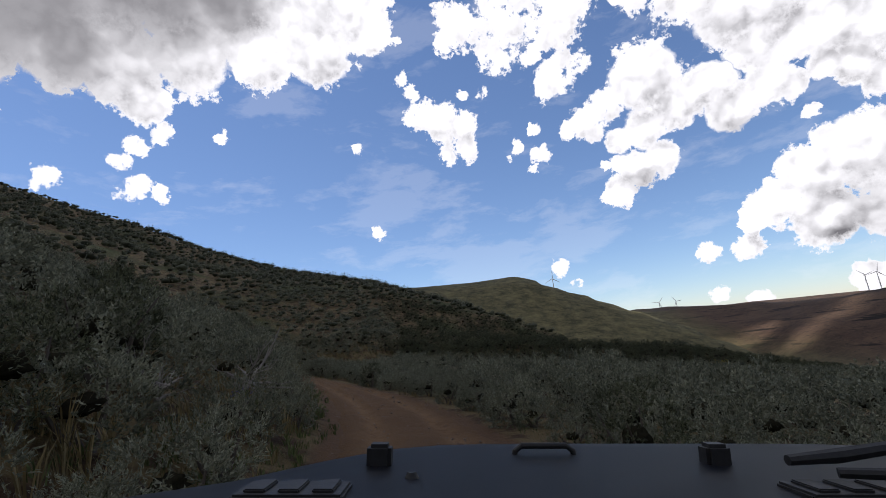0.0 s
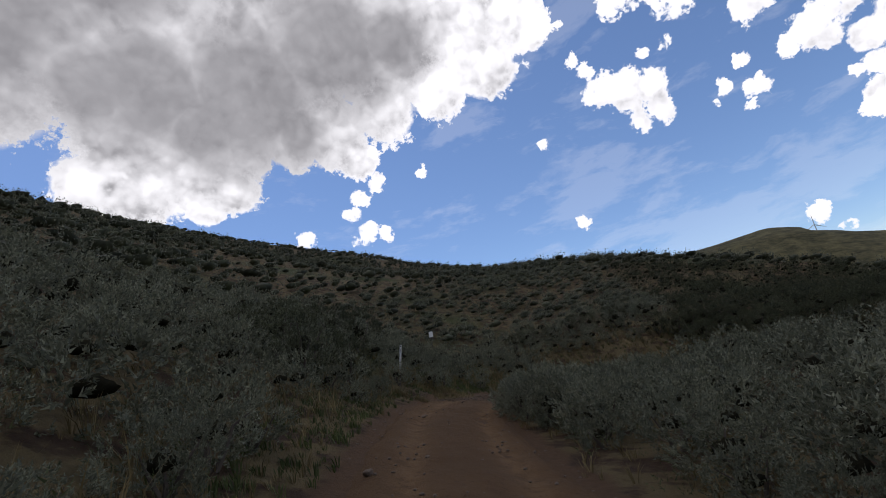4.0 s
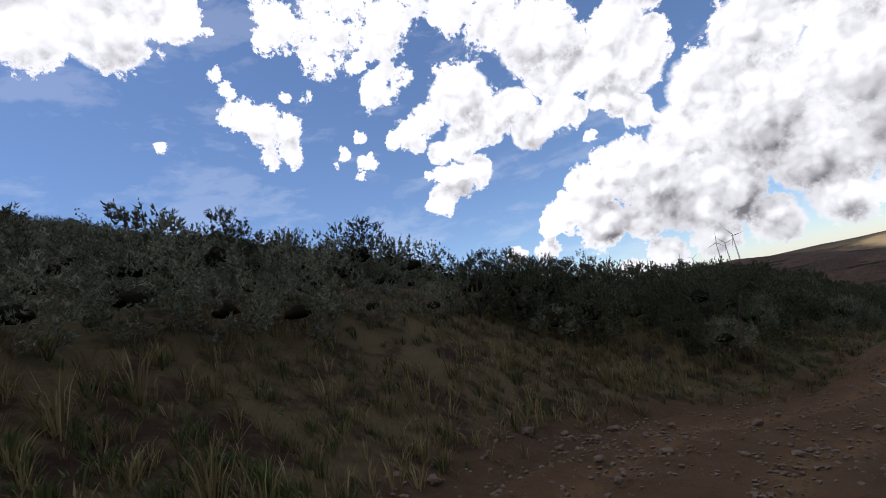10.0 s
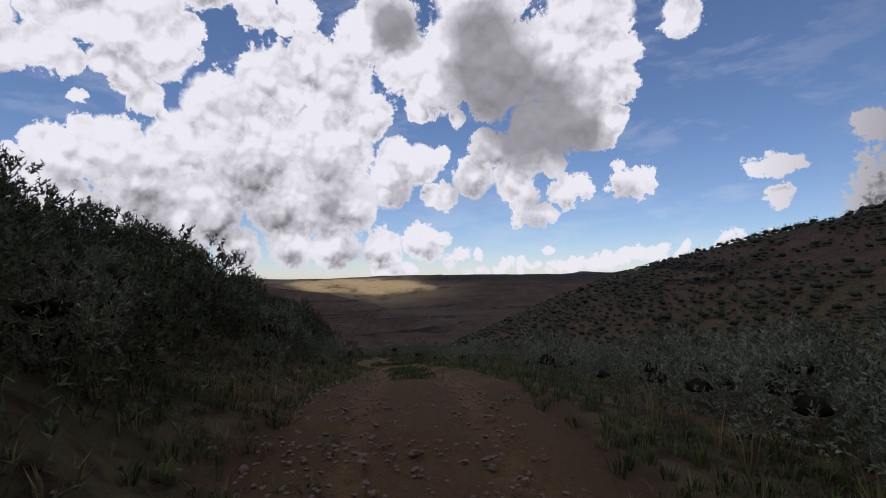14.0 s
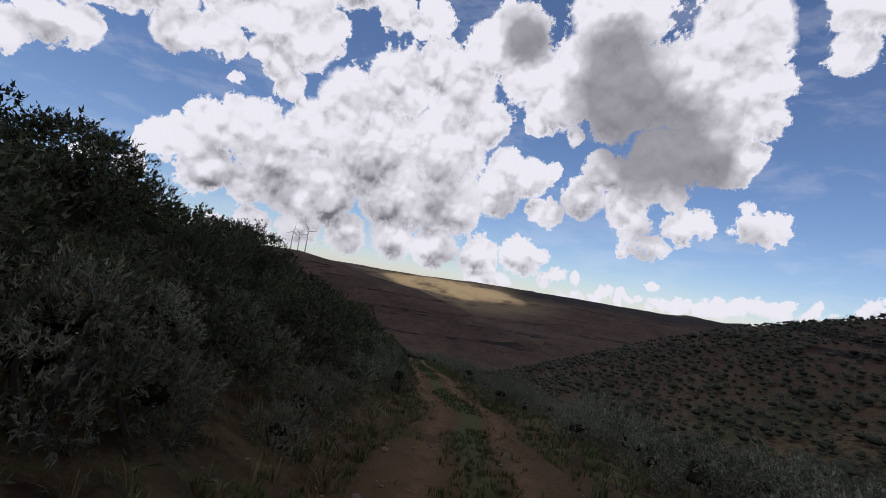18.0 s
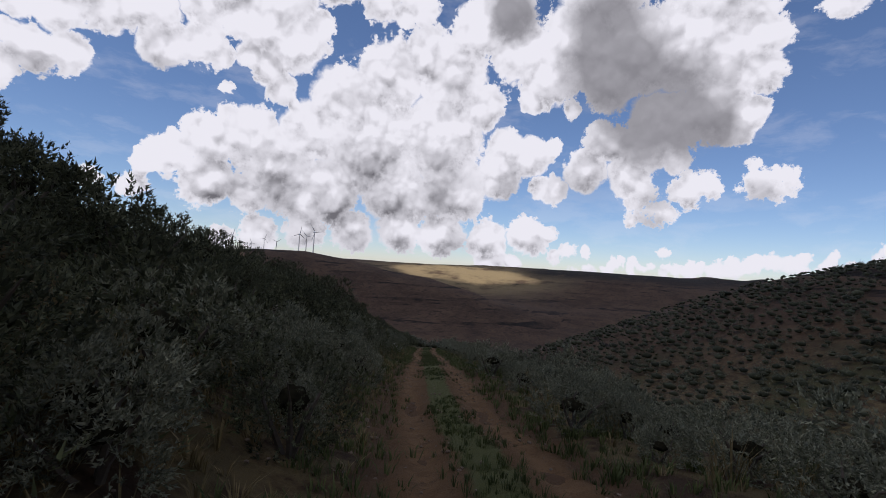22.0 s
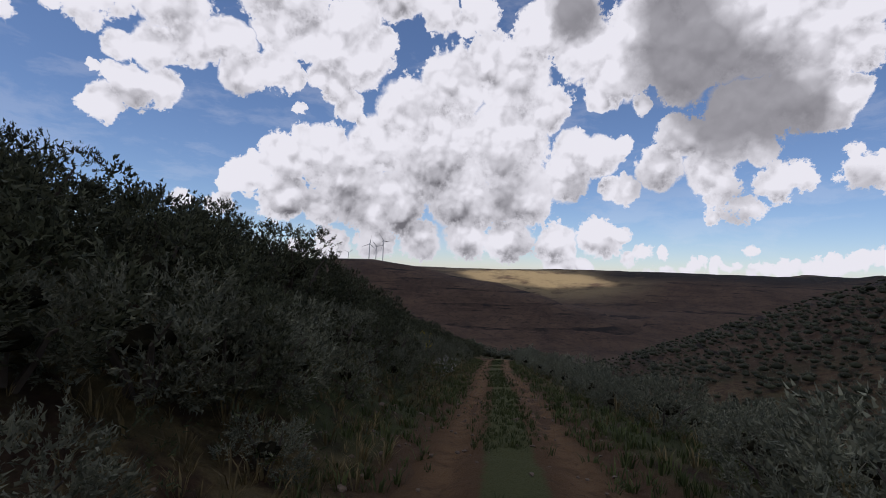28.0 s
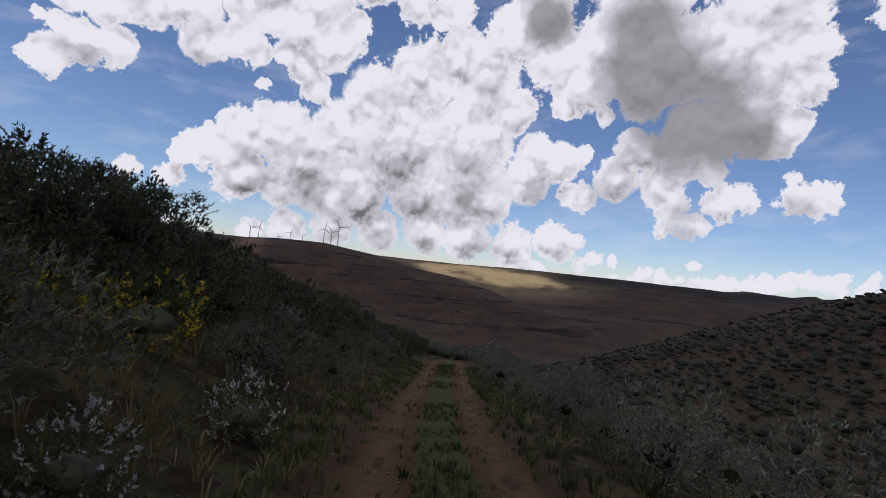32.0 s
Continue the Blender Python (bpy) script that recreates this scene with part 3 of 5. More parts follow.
LINES = {
    "west_hillside": [(-19.6, 45.3, 1.95), (-20.2, 47.0, 1.95), (-19.4, 43.4, 1.9), (-7, 2, 1.6), (-14, 6, 5), (-11, 22, 2.2), (-20, 30, 5.5), (-30, 15, 12), (-24, 46, 5.0), (-40, 60, 12), (-50, 35, 20), (-70, 70, 29)],
    "bend_outside": [(-20, 57, 1.2), (-22, 62, 2.0), (-27.5, 63.3, 3.8), (-17, 64, 1.5), (-14, 68, 2.0), (-12, 74, 3.0), (-24, 80, 6.5)],
    "north_slope": [(-18, 112, 13.0), (-44, 138, 24.6), (-80, 150, 33), (-104, 209, 54.5), (-32, 146, 24.2), (-30, 180, 28), (5, 150, 11.0), (20, 200, 5), (-60, 179, 36)],
    "slope_crest": [(-2.8, 126, 11.8), (10.7, 122.4, 6.0), (21, 118, 1.0), (45, 108, -9)],
    "high_ridge": [(-150, 203, 77.5), (-160, 165, 80), (-180, 131, 90), (-230, 60, 104), (-220, -40, 100), (-120, 60, 61), (-90, 10, 49)],
    "round_hill": [(-69, 596, 80), (1, 600, 80.5), (85, 594, 74.6), (130, 565, 47.7), (179, 530, 21.7), (205, 499, 2.9), (222, 470, -11.7), (235, 441, -25.9), (60, 200, -13), (60, 330, -14), (120, 300, -26), (0, 330, 14), (30, 480, 30), (90, 420, -6)],
    "spur_crest": [(-2.9, 67.5, -0.9), (-4.5, 73, 0.5), (-7.5, 80, 2.5), (3, 71.5, -1.1), (10, 76, -1.2), (16.7, 80.1, -2.1), (24.3, 84.0, -3.4), (29, 88, -3.9), (34.4, 91.2, -4.6), (42, 95, -5.6), (50, 98.5, -7.4), (64, 106, -10.8)],
    "behind_spur": [(0, 90, 1.5), (16, 98, -4), (32, 106, -8), (50, 116, -13), (40, 140, -22), (80, 150, -34)],
    "inside_bend": [(6, 20, -2.4), (14, 30, -4.2), (4, 45, -2.2), (-6, 52, -1.2), (2, 56, -2.6), (12, 52, -5), (24, 50, -8), (40, 20, -8), (60, 40, -15)],
    "below_track": [(14, 63, -4.4), (24, 67, -6.8), (34, 71, -9.2), (46, 77, -12), (58, 82, -14.5), (74, 90, -18), (100, 100, -23)],
    "gully": [(40, 58, -14), (70, 66, -20), (110, 84, -27), (150, 110, -34), (200, 140, -42)],
    "right_hill": [(240, 33, 0), (185, 0, 12), (150, -40, 22), (205, 72, -14), (172, 100, -27), (130, 40, -8), (100, 10, -2), (90, -50, 6), (40, -60, 6)],
    "valley": [(150, 180, -50), (260, 180, -58), (400, 140, -62), (560, 60, -60), (200, 330, -52), (275, 420, -50), (330, 20, -30)],
    "near_ridge": [(323, 555, -38), (391, 572, -15), (443, 558, -3), (468, 533, 2.5), (499, 485, 3.5), (527, 433, -0.6), (527, 398, -6), (525, 363, -11.5), (520, 330, -18), (514, 297, -23.5), (503, 272, -28), (488, 240, -36)],
    "ridge_front": [(400, 300, -50), (420, 380, -36), (380, 440, -30), (340, 490, -24), (540, 200, -46), (640, 90, -42), (660, -60, -30)],
    "ridge_back": [(290, 520, -54), (262, 470, -52), (640, 470, -20), (625, 400, -30), (615, 340, -40), (600, 280, -48), (600, 230, -50)],
    "far_slope": [(690, 350, -38), (720, 250, -36), (730, 150, -34), (740, 60, -28), (720, -40, -20), (700, 480, -22)],
    "far_rim": [(780, 560, -7), (796, 503, -1.5), (848, 430, -1.5), (880, 340, -1.5), (897, 250, -2), (912, 153, -1), (915, 60, 1.5), (905, -45, 4.5), (891, -111, 6), (700, -200, 6)],
    "outer": [(700, 1700, 24), (900, 1500, 10), (1200, 900, -14), (1600, 300, -14), (1500, -300, -12), (0, 900, 60), (-400, 500, 120), (-600, 0, 150), (0, -500, 40), (600, -600, 30), (341, 833, 19), (392, 810, 20), (459, 774, 1), (330, 1000, 5), (120, 760, 40), (-300, -400, 110), (2600, 0, -20), (1500, 2200, 20)],
}
ctrl = [p for line in LINES.values() for p in line]
for i in range(4, len(ROAD), 6):
    for off in (-2.4, 0.0, 2.4):
        q = ROAD[i, :2] + RIGHT[i] * off
        ctrl.append((q[0], q[1], ROAD[i, 2] + BANK[i] * off))
    if STATION[i] > 116 or 47 < STATION[i] < 88:
        q = ROAD[i, :2] - RIGHT[i] * 3.5
        ctrl.append((q[0], q[1], ROAD[i, 2] - BANK[i] * 2.4 + 0.75))
    if STATION[i] > 120:
        q = ROAD[i, :2] + RIGHT[i] * 4.0
        ctrl.append((q[0], q[1], ROAD[i, 2] - 0.25))
CTRL = np.array(ctrl, float)


def solve_land():
    n = len(CTRL)
    d = np.linalg.norm(CTRL[:, None, :2] - CTRL[None, :, :2], axis=2)
    a = np.zeros((n + 3, n + 3))
    a[:n, :n] = d - np.eye(n) * 0.15
    a[:n, n], a[:n, n + 1:] = 1, CTRL[:, :2]
    a[n, :n], a[n + 1:, :n] = 1, CTRL[:, :2].T
    return np.linalg.solve(a, np.concatenate([CTRL[:, 2], [0, 0, 0]]))


LAND = solve_land()


def lattice(ix, iy, seed):
    h = (ix.astype(np.int64) * 374761393 + iy.astype(np.int64) * 668265263 + seed * 974711) & 0x7FFFFFFF
    h = ((h ^ (h >> 13)) * 1274126177) & 0x7FFFFFFF
    return ((h ^ (h >> 16)) & 0xFFFF) / 65535.0


def vnoise(x, y, scale, seed=0):
    """Smooth value noise from -1 to 1."""
    x, y = np.asarray(x) / scale, np.asarray(y) / scale
    ix, iy = np.floor(x), np.floor(y)
    fx, fy = x - ix, y - iy
    fx, fy = fx * fx * (3 - 2 * fx), fy * fy * (3 - 2 * fy)
    a, b = lattice(ix, iy, seed), lattice(ix + 1, iy, seed)
    c, d = lattice(ix, iy + 1, seed), lattice(ix + 1, iy + 1, seed)
    return ((a * (1 - fx) + b * fx) * (1 - fy) + (c * (1 - fx) + d * fx) * fy) * 2 - 1


def height(x, y, detail=True):
    x, y = np.ravel(np.asarray(x, float)), np.ravel(np.asarray(y, float))
    z = np.empty(len(x))
    n = len(CTRL)
    for a in range(0, len(x), 20000):
        q = np.stack([x[a:a + 20000], y[a:a + 20000]], 1)
        d = np.sqrt((q[:, None, 0] - CTRL[None, :, 0]) ** 2 + (q[:, None, 1] - CTRL[None, :, 1]) ** 2)
        z[a:a + 20000] = d @ LAND[:n] + LAND[n] + q @ LAND[n + 1:]
    if detail:
        i, off = nearest(x, y)
        far = np.abs(off)
        near = np.clip((far - 2.0) / 2.0, 0, 1)
        z += near * (vnoise(x, y, 1.3, 3) * 0.09 + vnoise(x, y, 4.5, 4) * 0.22)
        big = np.clip((far - 60) / 150, 0, 1)
        z += big * (vnoise(x, y, 60, 5) * 1.6 + vnoise(x, y, 22, 6) * 0.8)
        huge = np.clip((far - 300) / 300, 0, 1)
        z += huge * (1 - np.abs(vnoise(x, y, 130, 7)) * 2) * 5.0
        # rock ledges across the far slopes
        fr = (z / 15.0 + vnoise(x, y, 90, 8) * 0.35) % 1.0
        q = np.clip((fr - 0.46) / 0.08, 0, 1)
        z += np.clip((far - 330) / 100, 0, 1) * 3.2 * (q * q * (3 - 2 * q) - fr)
        # the track lies in a shallow cut
        lim = HALF[i] + 0.3
        on = np.clip(1 - far / lim, 0, 1)
        z = np.where(far < lim, np.minimum(z, ROAD[i, 2] + BANK[i] * off) - 0.10 * np.minimum(1, on * 4), z)
    return z


def mesh_from(name, verts, faces, mat, smooth=True):
    me = bpy.data.meshes.new(name)
    verts = np.asarray(verts, np.float32)
    faces = np.asarray(faces, np.int32)
    k = faces.shape[1]
    me.vertices.add(len(verts))
    me.vertices.foreach_set("co", verts.ravel())
    me.loops.add(faces.size)
    me.loops.foreach_set("vertex_index", faces.ravel())
    me.polygons.add(len(faces))
    me.polygons.foreach_set("loop_start", np.arange(0, faces.size, k, dtype=np.int32))
    me.polygons.foreach_set("use_smooth", np.full(len(faces), smooth))
    me.update(calc_edges=True)
    me.materials.append(mat)
    return me


def grid_faces(nu, nv):
    a = np.arange(nu * nv).reshape(nu, nv)
    return np.stack([a[:-1, :-1], a[1:, :-1], a[1:, 1:], a[:-1, 1:]], -1).reshape(-1, 4)


def axis_points(lo, hi, step, reach):
    inner = np.arange(lo, hi + step / 2, step)
    g = [step]
    while sum(g) < reach:
        g.append(g[-1] * 1.11)
    g = np.cumsum(g)
    return np.concatenate([(lo - g)[::-1], inner, hi + g])


def build_ground():
    xs, ys = axis_points(-45, 80, 0.5, 3000), axis_points(-12, 112, 0.5, 3000)
    gx, gy = np.meshgrid(xs, ys, indexing="ij")
    z = height(gx, gy)
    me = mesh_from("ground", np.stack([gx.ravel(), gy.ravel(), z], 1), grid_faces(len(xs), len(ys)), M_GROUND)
    _, off = nearest(gx, gy)
    at = me.attributes.new("far", "FLOAT", "POINT")
    at.data.foreach_set("value", np.maximum(np.clip((gx.ravel() * 0.95 - gy.ravel() * 0.05 - 190) / 100, 0, 1), np.clip((gx.ravel() - gy.ravel() * 0.45 - 60) / 60, 0, 1)).astype(np.float32))
    at = me.attributes.new("turf", "FLOAT", "POINT")
    at.data.foreach_set("value", (np.clip((gy.ravel() - 240) / 120, 0, 1) * np.clip((330 - gx.ravel()) / 60, 0, 1)).astype(np.float32))
    px, py = gx.ravel(), gy.ravel()
    # where the sunlit patch is painted paler, round the first cloud gap
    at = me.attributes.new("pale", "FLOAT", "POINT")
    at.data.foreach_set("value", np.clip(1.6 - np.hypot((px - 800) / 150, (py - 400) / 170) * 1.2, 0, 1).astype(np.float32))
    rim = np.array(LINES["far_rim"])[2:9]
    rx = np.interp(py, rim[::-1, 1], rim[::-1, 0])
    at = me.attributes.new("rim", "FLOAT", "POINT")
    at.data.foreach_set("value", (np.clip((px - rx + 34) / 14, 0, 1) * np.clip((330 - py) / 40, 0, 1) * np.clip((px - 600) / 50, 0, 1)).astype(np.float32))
    i, off = nearest(gx, gy)
    at = me.attributes.new("track", "FLOAT", "POINT")
    at.data.foreach_set("value", np.clip(1 - (np.abs(off) - HALF[i] + 0.2) / np.interp(STATION[i], [0, 92, 100, 112, 120, 240], [0.8, 0.9, 2.2, 2.0, 0.9, 1.2]), 0, 1).astype(np.float32))
    return tagged(new("ground", me), "sagebrush hills of dry grass, brown soil and valleys", "hillside", kind="structure")


def build_road():
    p = resample(np.concatenate([ROAD, BANK[:, None], RIGHT, HALF[:, None]], 1), 0.2)
    cols = np.linspace(-1.0, 1.0, 35)[None, :] * p[:, 6:7]
    x = p[:, 0:1] + p[:, 4:5] * cols
    y = p[:, 1:2] + p[:, 5:6] * cols
    s = np.arange(len(p))[:, None] * 0.2
    rut = np.exp(-((np.abs(cols) - 0.8) / 0.26) ** 2)
    edge = np.clip((np.abs(cols) - p[:, 6:7] + 0.4) / 0.4, 0, 1)
    z = p[:, 2:3] + p[:, 3:4] * cols - rut * (0.095 + 0.05 * vnoise(s + cols * 0, cols + s * 0, 3.0, 11))
    z = z + vnoise(x, y, 0.28, 14) * 0.018 + vnoise(x, y, 0.6, 12) * 0.03 + vnoise(x, y, 1.6, 13) * 0.045 - edge * 0.16
    me = mesh_from("road", np.stack([x.ravel(), y.ravel(), z.ravel()], 1), grid_faces(len(p), cols.shape[1]), M_ROAD)
    mid = np.exp(-(cols / 0.42) ** 4)
    grow = np.interp(s, [0, 94, 98, 103, 108, 116, 126, 136, 150, 240], [0.0, 0.05, 0.45, 0.4, 0.05, 0.05, 0.5, 0.75, 0.95, 1.0])
    verge = np.clip(mid * grow + edge * 0.75, 0, 1)
    at = me.attributes.new("verge", "FLOAT", "POINT")
    at.data.foreach_set("value", verge.ravel().astype(np.float32))
    at = me.attributes.new("rut", "FLOAT", "POINT")
    at.data.foreach_set("value", rut.ravel().astype(np.float32))
    return tagged(new("road", me), "rutted red-brown dirt track with a grassy middle", "dirt road", kind="structure")


ground = build_ground()
road = build_road()

# ---- cloud deck between the sun and the hills ----
SUN_DIR = heading(SUN_AZ, SUN_EL)
DECK_Z = 2500.0
# gaps: places on the land that the sun reaches (x, y, z, half length, half width, turn)
GAPS = [(805, 385, -15, 128, 64, -67), (560, 520, 0, 60, 14, -30), (202, 500, 3, 50, 9, -57), (420, 530, -6, 60, 14, 25), (345, 498, -24, 50, 12, 25), (318, 560, -16, 60, 16, 20)]


def build_deck():
    step = 14.0
    sx, sy = -SUN_DIR.x / SUN_DIR.z, -SUN_DIR.y / SUN_DIR.z
    xs, ys = np.arange(-560, 1150, step), np.arange(-520, 950, step)
    gx, gy = np.meshgrid(xs, ys, indexing="ij")
    z = DECK_Z + vnoise(gx, gy, 260, 21) * 40 + vnoise(gx, gy, 90, 22) * 18
    verts = np.stack([gx - sx * DECK_Z, gy - sy * DECK_Z, z], -1).reshape(-1, 3)
    faces = grid_faces(len(xs), len(ys))
    cx, cy = gx.ravel()[faces].mean(1), gy.ravel()[faces].mean(1)
    keep = ((cx - 300) / 800) ** 2 + ((cy - 220) / 690) ** 2 + vnoise(cx, cy, 150, 23) * 0.10 < 1
    for px, py, pz, a, b, turn in GAPS:
        ux, uy = cx - (px + sx * pz), cy - (py + sy * pz)
        c, s = math.cos(radians(turn)), math.sin(radians(turn))
        u, v = (ux * c + uy * s) / a, (-ux * s + uy * c) / b
        keep &= (u * u + v * v + vnoise(cx, cy, 45, 24) * 0.35) > 1
    f = faces[keep]
    n = len(verts)
    both = np.concatenate([verts, verts + np.array(SUN_DIR[:]) / SUN_DIR.z * 160.0])
    me = mesh_from("cloud_deck", both, np.concatenate([f, f[:, ::-1] + n]), mist_material())
    return tagged(new("backdrop_cloud_deck", me), "thick grey cloud that hides the sun from the hills", "cloud", kind="structure")


build_deck()

# ---- helpers for things ----


def part(name, bm, material, parent, label=""):
    me = bpy.data.meshes.new(name)
    bm.to_mesh(me)
    bm.free()
    me.materials.append(material)
    ob = new(name, me)
    ob.parent = parent
    return tagged(ob, label)


def tube(bm, pts, radii, sides=6):
    """A tapered tube along the points."""
    rings = []
    for i, p in enumerate(pts):
        d = (pts[min(i + 1, len(pts) - 1)] - pts[max(i - 1, 0)]).normalized()
        q = d.to_track_quat("Z", "Y")
        rings.append([bm.verts.new(p + q @ Vector((math.cos(2 * math.pi * k / sides), math.sin(2 * math.pi * k / sides), 0)) * radii[i]) for k in range(sides)])
    for a, b in zip(rings, rings[1:]):
        for k in range(sides):
            bm.faces.new((a[k], a[(k + 1) % sides], b[(k + 1) % sides], b[k]))
    bm.faces.new(rings[0][::-1])
    bm.faces.new(rings[-1])


def slab(bm, sx, sy, sz, m=None, bevel=0.0):
    r = bmesh.ops.create_cube(bm, size=1.0)
    vs = r["verts"]
    bmesh.ops.scale(bm, vec=(sx, sy, sz), verts=vs)
    if bevel:
        es = list({e for v in vs for e in v.link_edges})
        vs = list({v for f in bmesh.ops.bevel(bm, geom=es, offset=bevel, segments=2, affect="EDGES")["faces"] for v in f.verts} | {v for v in vs if v.is_valid})
    if m is not None:
        bmesh.ops.transform(bm, matrix=m, verts=vs)
    return vs


# ---- sagebrush ----
ICO = {}


def ico(sub):
    if sub not in ICO:
        bm = bmesh.new()
        bmesh.ops.create_icosphere(bm, subdivisions=sub, radius=1.0)
        bm.verts.ensure_lookup_table()
        ICO[sub] = (np.array([v.co[:] for v in bm.verts]), np.array([[v.index for v in f.verts] for f in bm.faces]))
        bm.free()
    return ICO[sub]


def bush_shape(rng, sprigs, blades, size, core_sub, tall=1.0, wide=0.17, body=0.74, lobes=13):
    """Vertices and triangles of the leaves, set in sprigs on rounded heads, and of the twiggy core, coloured dark as
    the shade inside, for a bush about 1.3 m wide.
    """

    def dome(d, r):
        p = d * r[:, None] * np.array([0.58, 0.58, 0.48 * tall]) + np.array([0, 0, 0.42 * tall])
        p[:, :2] *= (0.7 + 0.3 * np.clip(p[:, 2:3] / (0.4 * tall), 0, 1))
        return p

    def unit(v):
        return v / np.linalg.norm(v, axis=1)[:, None]

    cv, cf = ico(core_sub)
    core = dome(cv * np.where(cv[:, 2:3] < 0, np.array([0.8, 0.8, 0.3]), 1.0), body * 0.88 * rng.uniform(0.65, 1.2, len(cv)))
    # rounded heads of foliage, spread evenly over the dome
    k = np.arange(lobes) + 0.5
    up = 1.0 - 1.8 * k / lobes
    turn = k * 2.4 + rng.uniform(0, 6.28) + rng.normal(size=lobes) * 0.35
    flat = np.sqrt(np.clip(1 - up * up, 0, 1))
    head = dome(np.stack([flat * np.cos(turn), flat * np.sin(turn), up], 1), rng.uniform(0.66, 0.98, lobes))
    broad = rng.uniform(0.14, 0.25, lobes)
    which = rng.randint(lobes, size=sprigs)
    e = unit(rng.normal(size=(sprigs, 3)) + unit(head[which] - np.array([0, 0, 0.3 * tall])) * 1.1)
    root = head[which] + e * (broad[which] * np.where(rng.rand(sprigs) < 0.8, rng.uniform(0.8, 1.0, sprigs), rng.uniform(0.4, 0.8, sprigs)))[:, None]
    root[:, 2] = np.maximum(root[:, 2], 0.03)
    axis = unit(e * 0.75 + np.array([0, 0, 0.6]) + rng.normal(size=(sprigs, 3)) * 0.22)
    n = sprigs * blades
    long_ = np.repeat(size * rng.uniform(0.55, 1.5, sprigs), blades)[:, None]
    root, axis = np.repeat(root, blades, 0), np.repeat(axis, blades, 0)
    u = rng.rand(n, 1)
    at = root + axis * long_ * u + rng.normal(size=(n, 3)) * 0.008
    aim = unit(axis * 0.85 + rng.normal(size=(n, 3)) * 0.45)
    side = unit(np.cross(aim, rng.normal(size=(n, 3))))
    ln = size * 0.5 * rng.uniform(0.6, 1.2, (n, 1)) * (1 - 0.3 * u)
    w = ln * wide * rng.uniform(0.75, 1.25, (n, 1))
    V = np.stack([at - side * w, at + side * w, at + aim * ln], 1).reshape(-1, 3)
    return V, np.arange(n * 3).reshape(n, 3), core, cf


def tri_mesh(name, V, T, core, cf, mats):
    tris = np.concatenate([T, cf + len(V)])
    me = mesh_from(name, np.concatenate([V, core]), tris, mats[0], smooth=False)
    me.materials.append(mats[1])
    me.polygons.foreach_set("use_smooth", np.arange(len(tris)) >= len(T))
    idx = np.zeros(len(tris), np.int32)
    idx[len(T):] = 1
    me.polygons.foreach_set("material_index", idx)
    return me


def stem(rng, tall, a):
    bm = bmesh.new()
    out = rng.uniform(0.25, 0.5)
    pts = [Vector((math.cos(a) * out * q, math.sin(a) * out * q, -0.12 + 0.75 * tall * q ** 0.8)) + Vector(rng.normal(size=3)) * 0.03 * (q > 0) for q in (0, 0.35, 0.7, 1.0)]
    tube(bm, pts, [0.045, 0.034, 0.02, 0.006], 5)
    return bm


def make_sagebrush(rng, tall, leaf, label, group):
    top = new("sagebrush")
    tagged(top, label, "bush", group)
    for k in range(3):
        part("branch", stem(rng, tall, k * 2.1 + rng.uniform(-0.5, 0.5)), M_BARK, top)
    V, Q, core, cf = bush_shape(rng, 400 if tall < 1.2 else 470, 14, 0.125 if tall < 1.2 else 0.115, 3, tall, 0.18, 0.36, 16 if tall < 1.2 else 19)
    ob = new("foliage", tri_mesh("foliage", V, Q, core, cf, (leaf, M_CORE_SHADE)))
    ob.parent = top
    return top


RNG = np.random.RandomState(5)
KINDS = [make_sagebrush(RNG, 1.0, M_SAGE, "rounded grey-green sagebrush beside the dirt track", "sagebrush along the track") for _ in range(4)]
KINDS += [make_sagebrush(RNG, 1.45, M_SAGE_DARK, "tall dark green brush with upright twigs on the bank", "tall brush on the banks") for _ in range(3)]


def spots(n, x0, x1, y0, y1, gap, rng):
    """Random places no nearer to each other than gap."""
    cell, taken, out = gap, {}, []
    for x, y in rng.uniform((x0, y0), (x1, y1), (n, 2)):
        k = (int(x // cell), int(y // cell))
        if any((x - q[0]) ** 2 + (y - q[1]) ** 2 < gap * gap for i in (-1, 0, 1) for j in (-1, 0, 1) for q in taken.get((k[0] + i, k[1] + j), ())):
            continue
        taken.setdefault(k, []).append((x, y))
        out.append((x, y))
    return np.array(out)


def station(x, y):
    i, off = nearest(x, y)
    return i * 0.5, off


def free_edge(s):
    """How far from the middle of the track the brush begins, left and right, along its length."""
    left = np.interp(s, [0, 70, 88, 97, 101, 106, 110, 115, 118, 121, 150, 178, 200], [2.4, 2.3, 2.4, 2.5, 3.0, 4.0, 5.0, 5.6, 4.4, 2.6, 2.3, 2.7, 2.4])
    right = np.interp(s, [0, 60, 90, 100, 108, 113, 122, 134, 140, 200], [2.5, 2.3, 2.3, 2.4, 2.7, 4.6, 4.0, 3.4, 2.3, 2.1])
    return left, right


def brush_here(x, y, rng):
    """Keeps places off the track, thinner on open grass."""
    s, off = station(x, y)
    left, right = free_edge(s)
    ok = np.where(off < 0, -off > left, off > right)
    open_ = vnoise(x, y, 9, 31) * 0.5 + vnoise(x, y, 24, 32) * 0.5
    lush = np.where(np.abs(off) < 12, 0.55, 0.1) - np.where((off < 0) & (off > -11) & (s > 106) & (s < 117), 0.55, 0.0)
    return ok & (open_ < 0.36 + lush + rng.uniform(-0.15, 0.15, len(x))), s, off


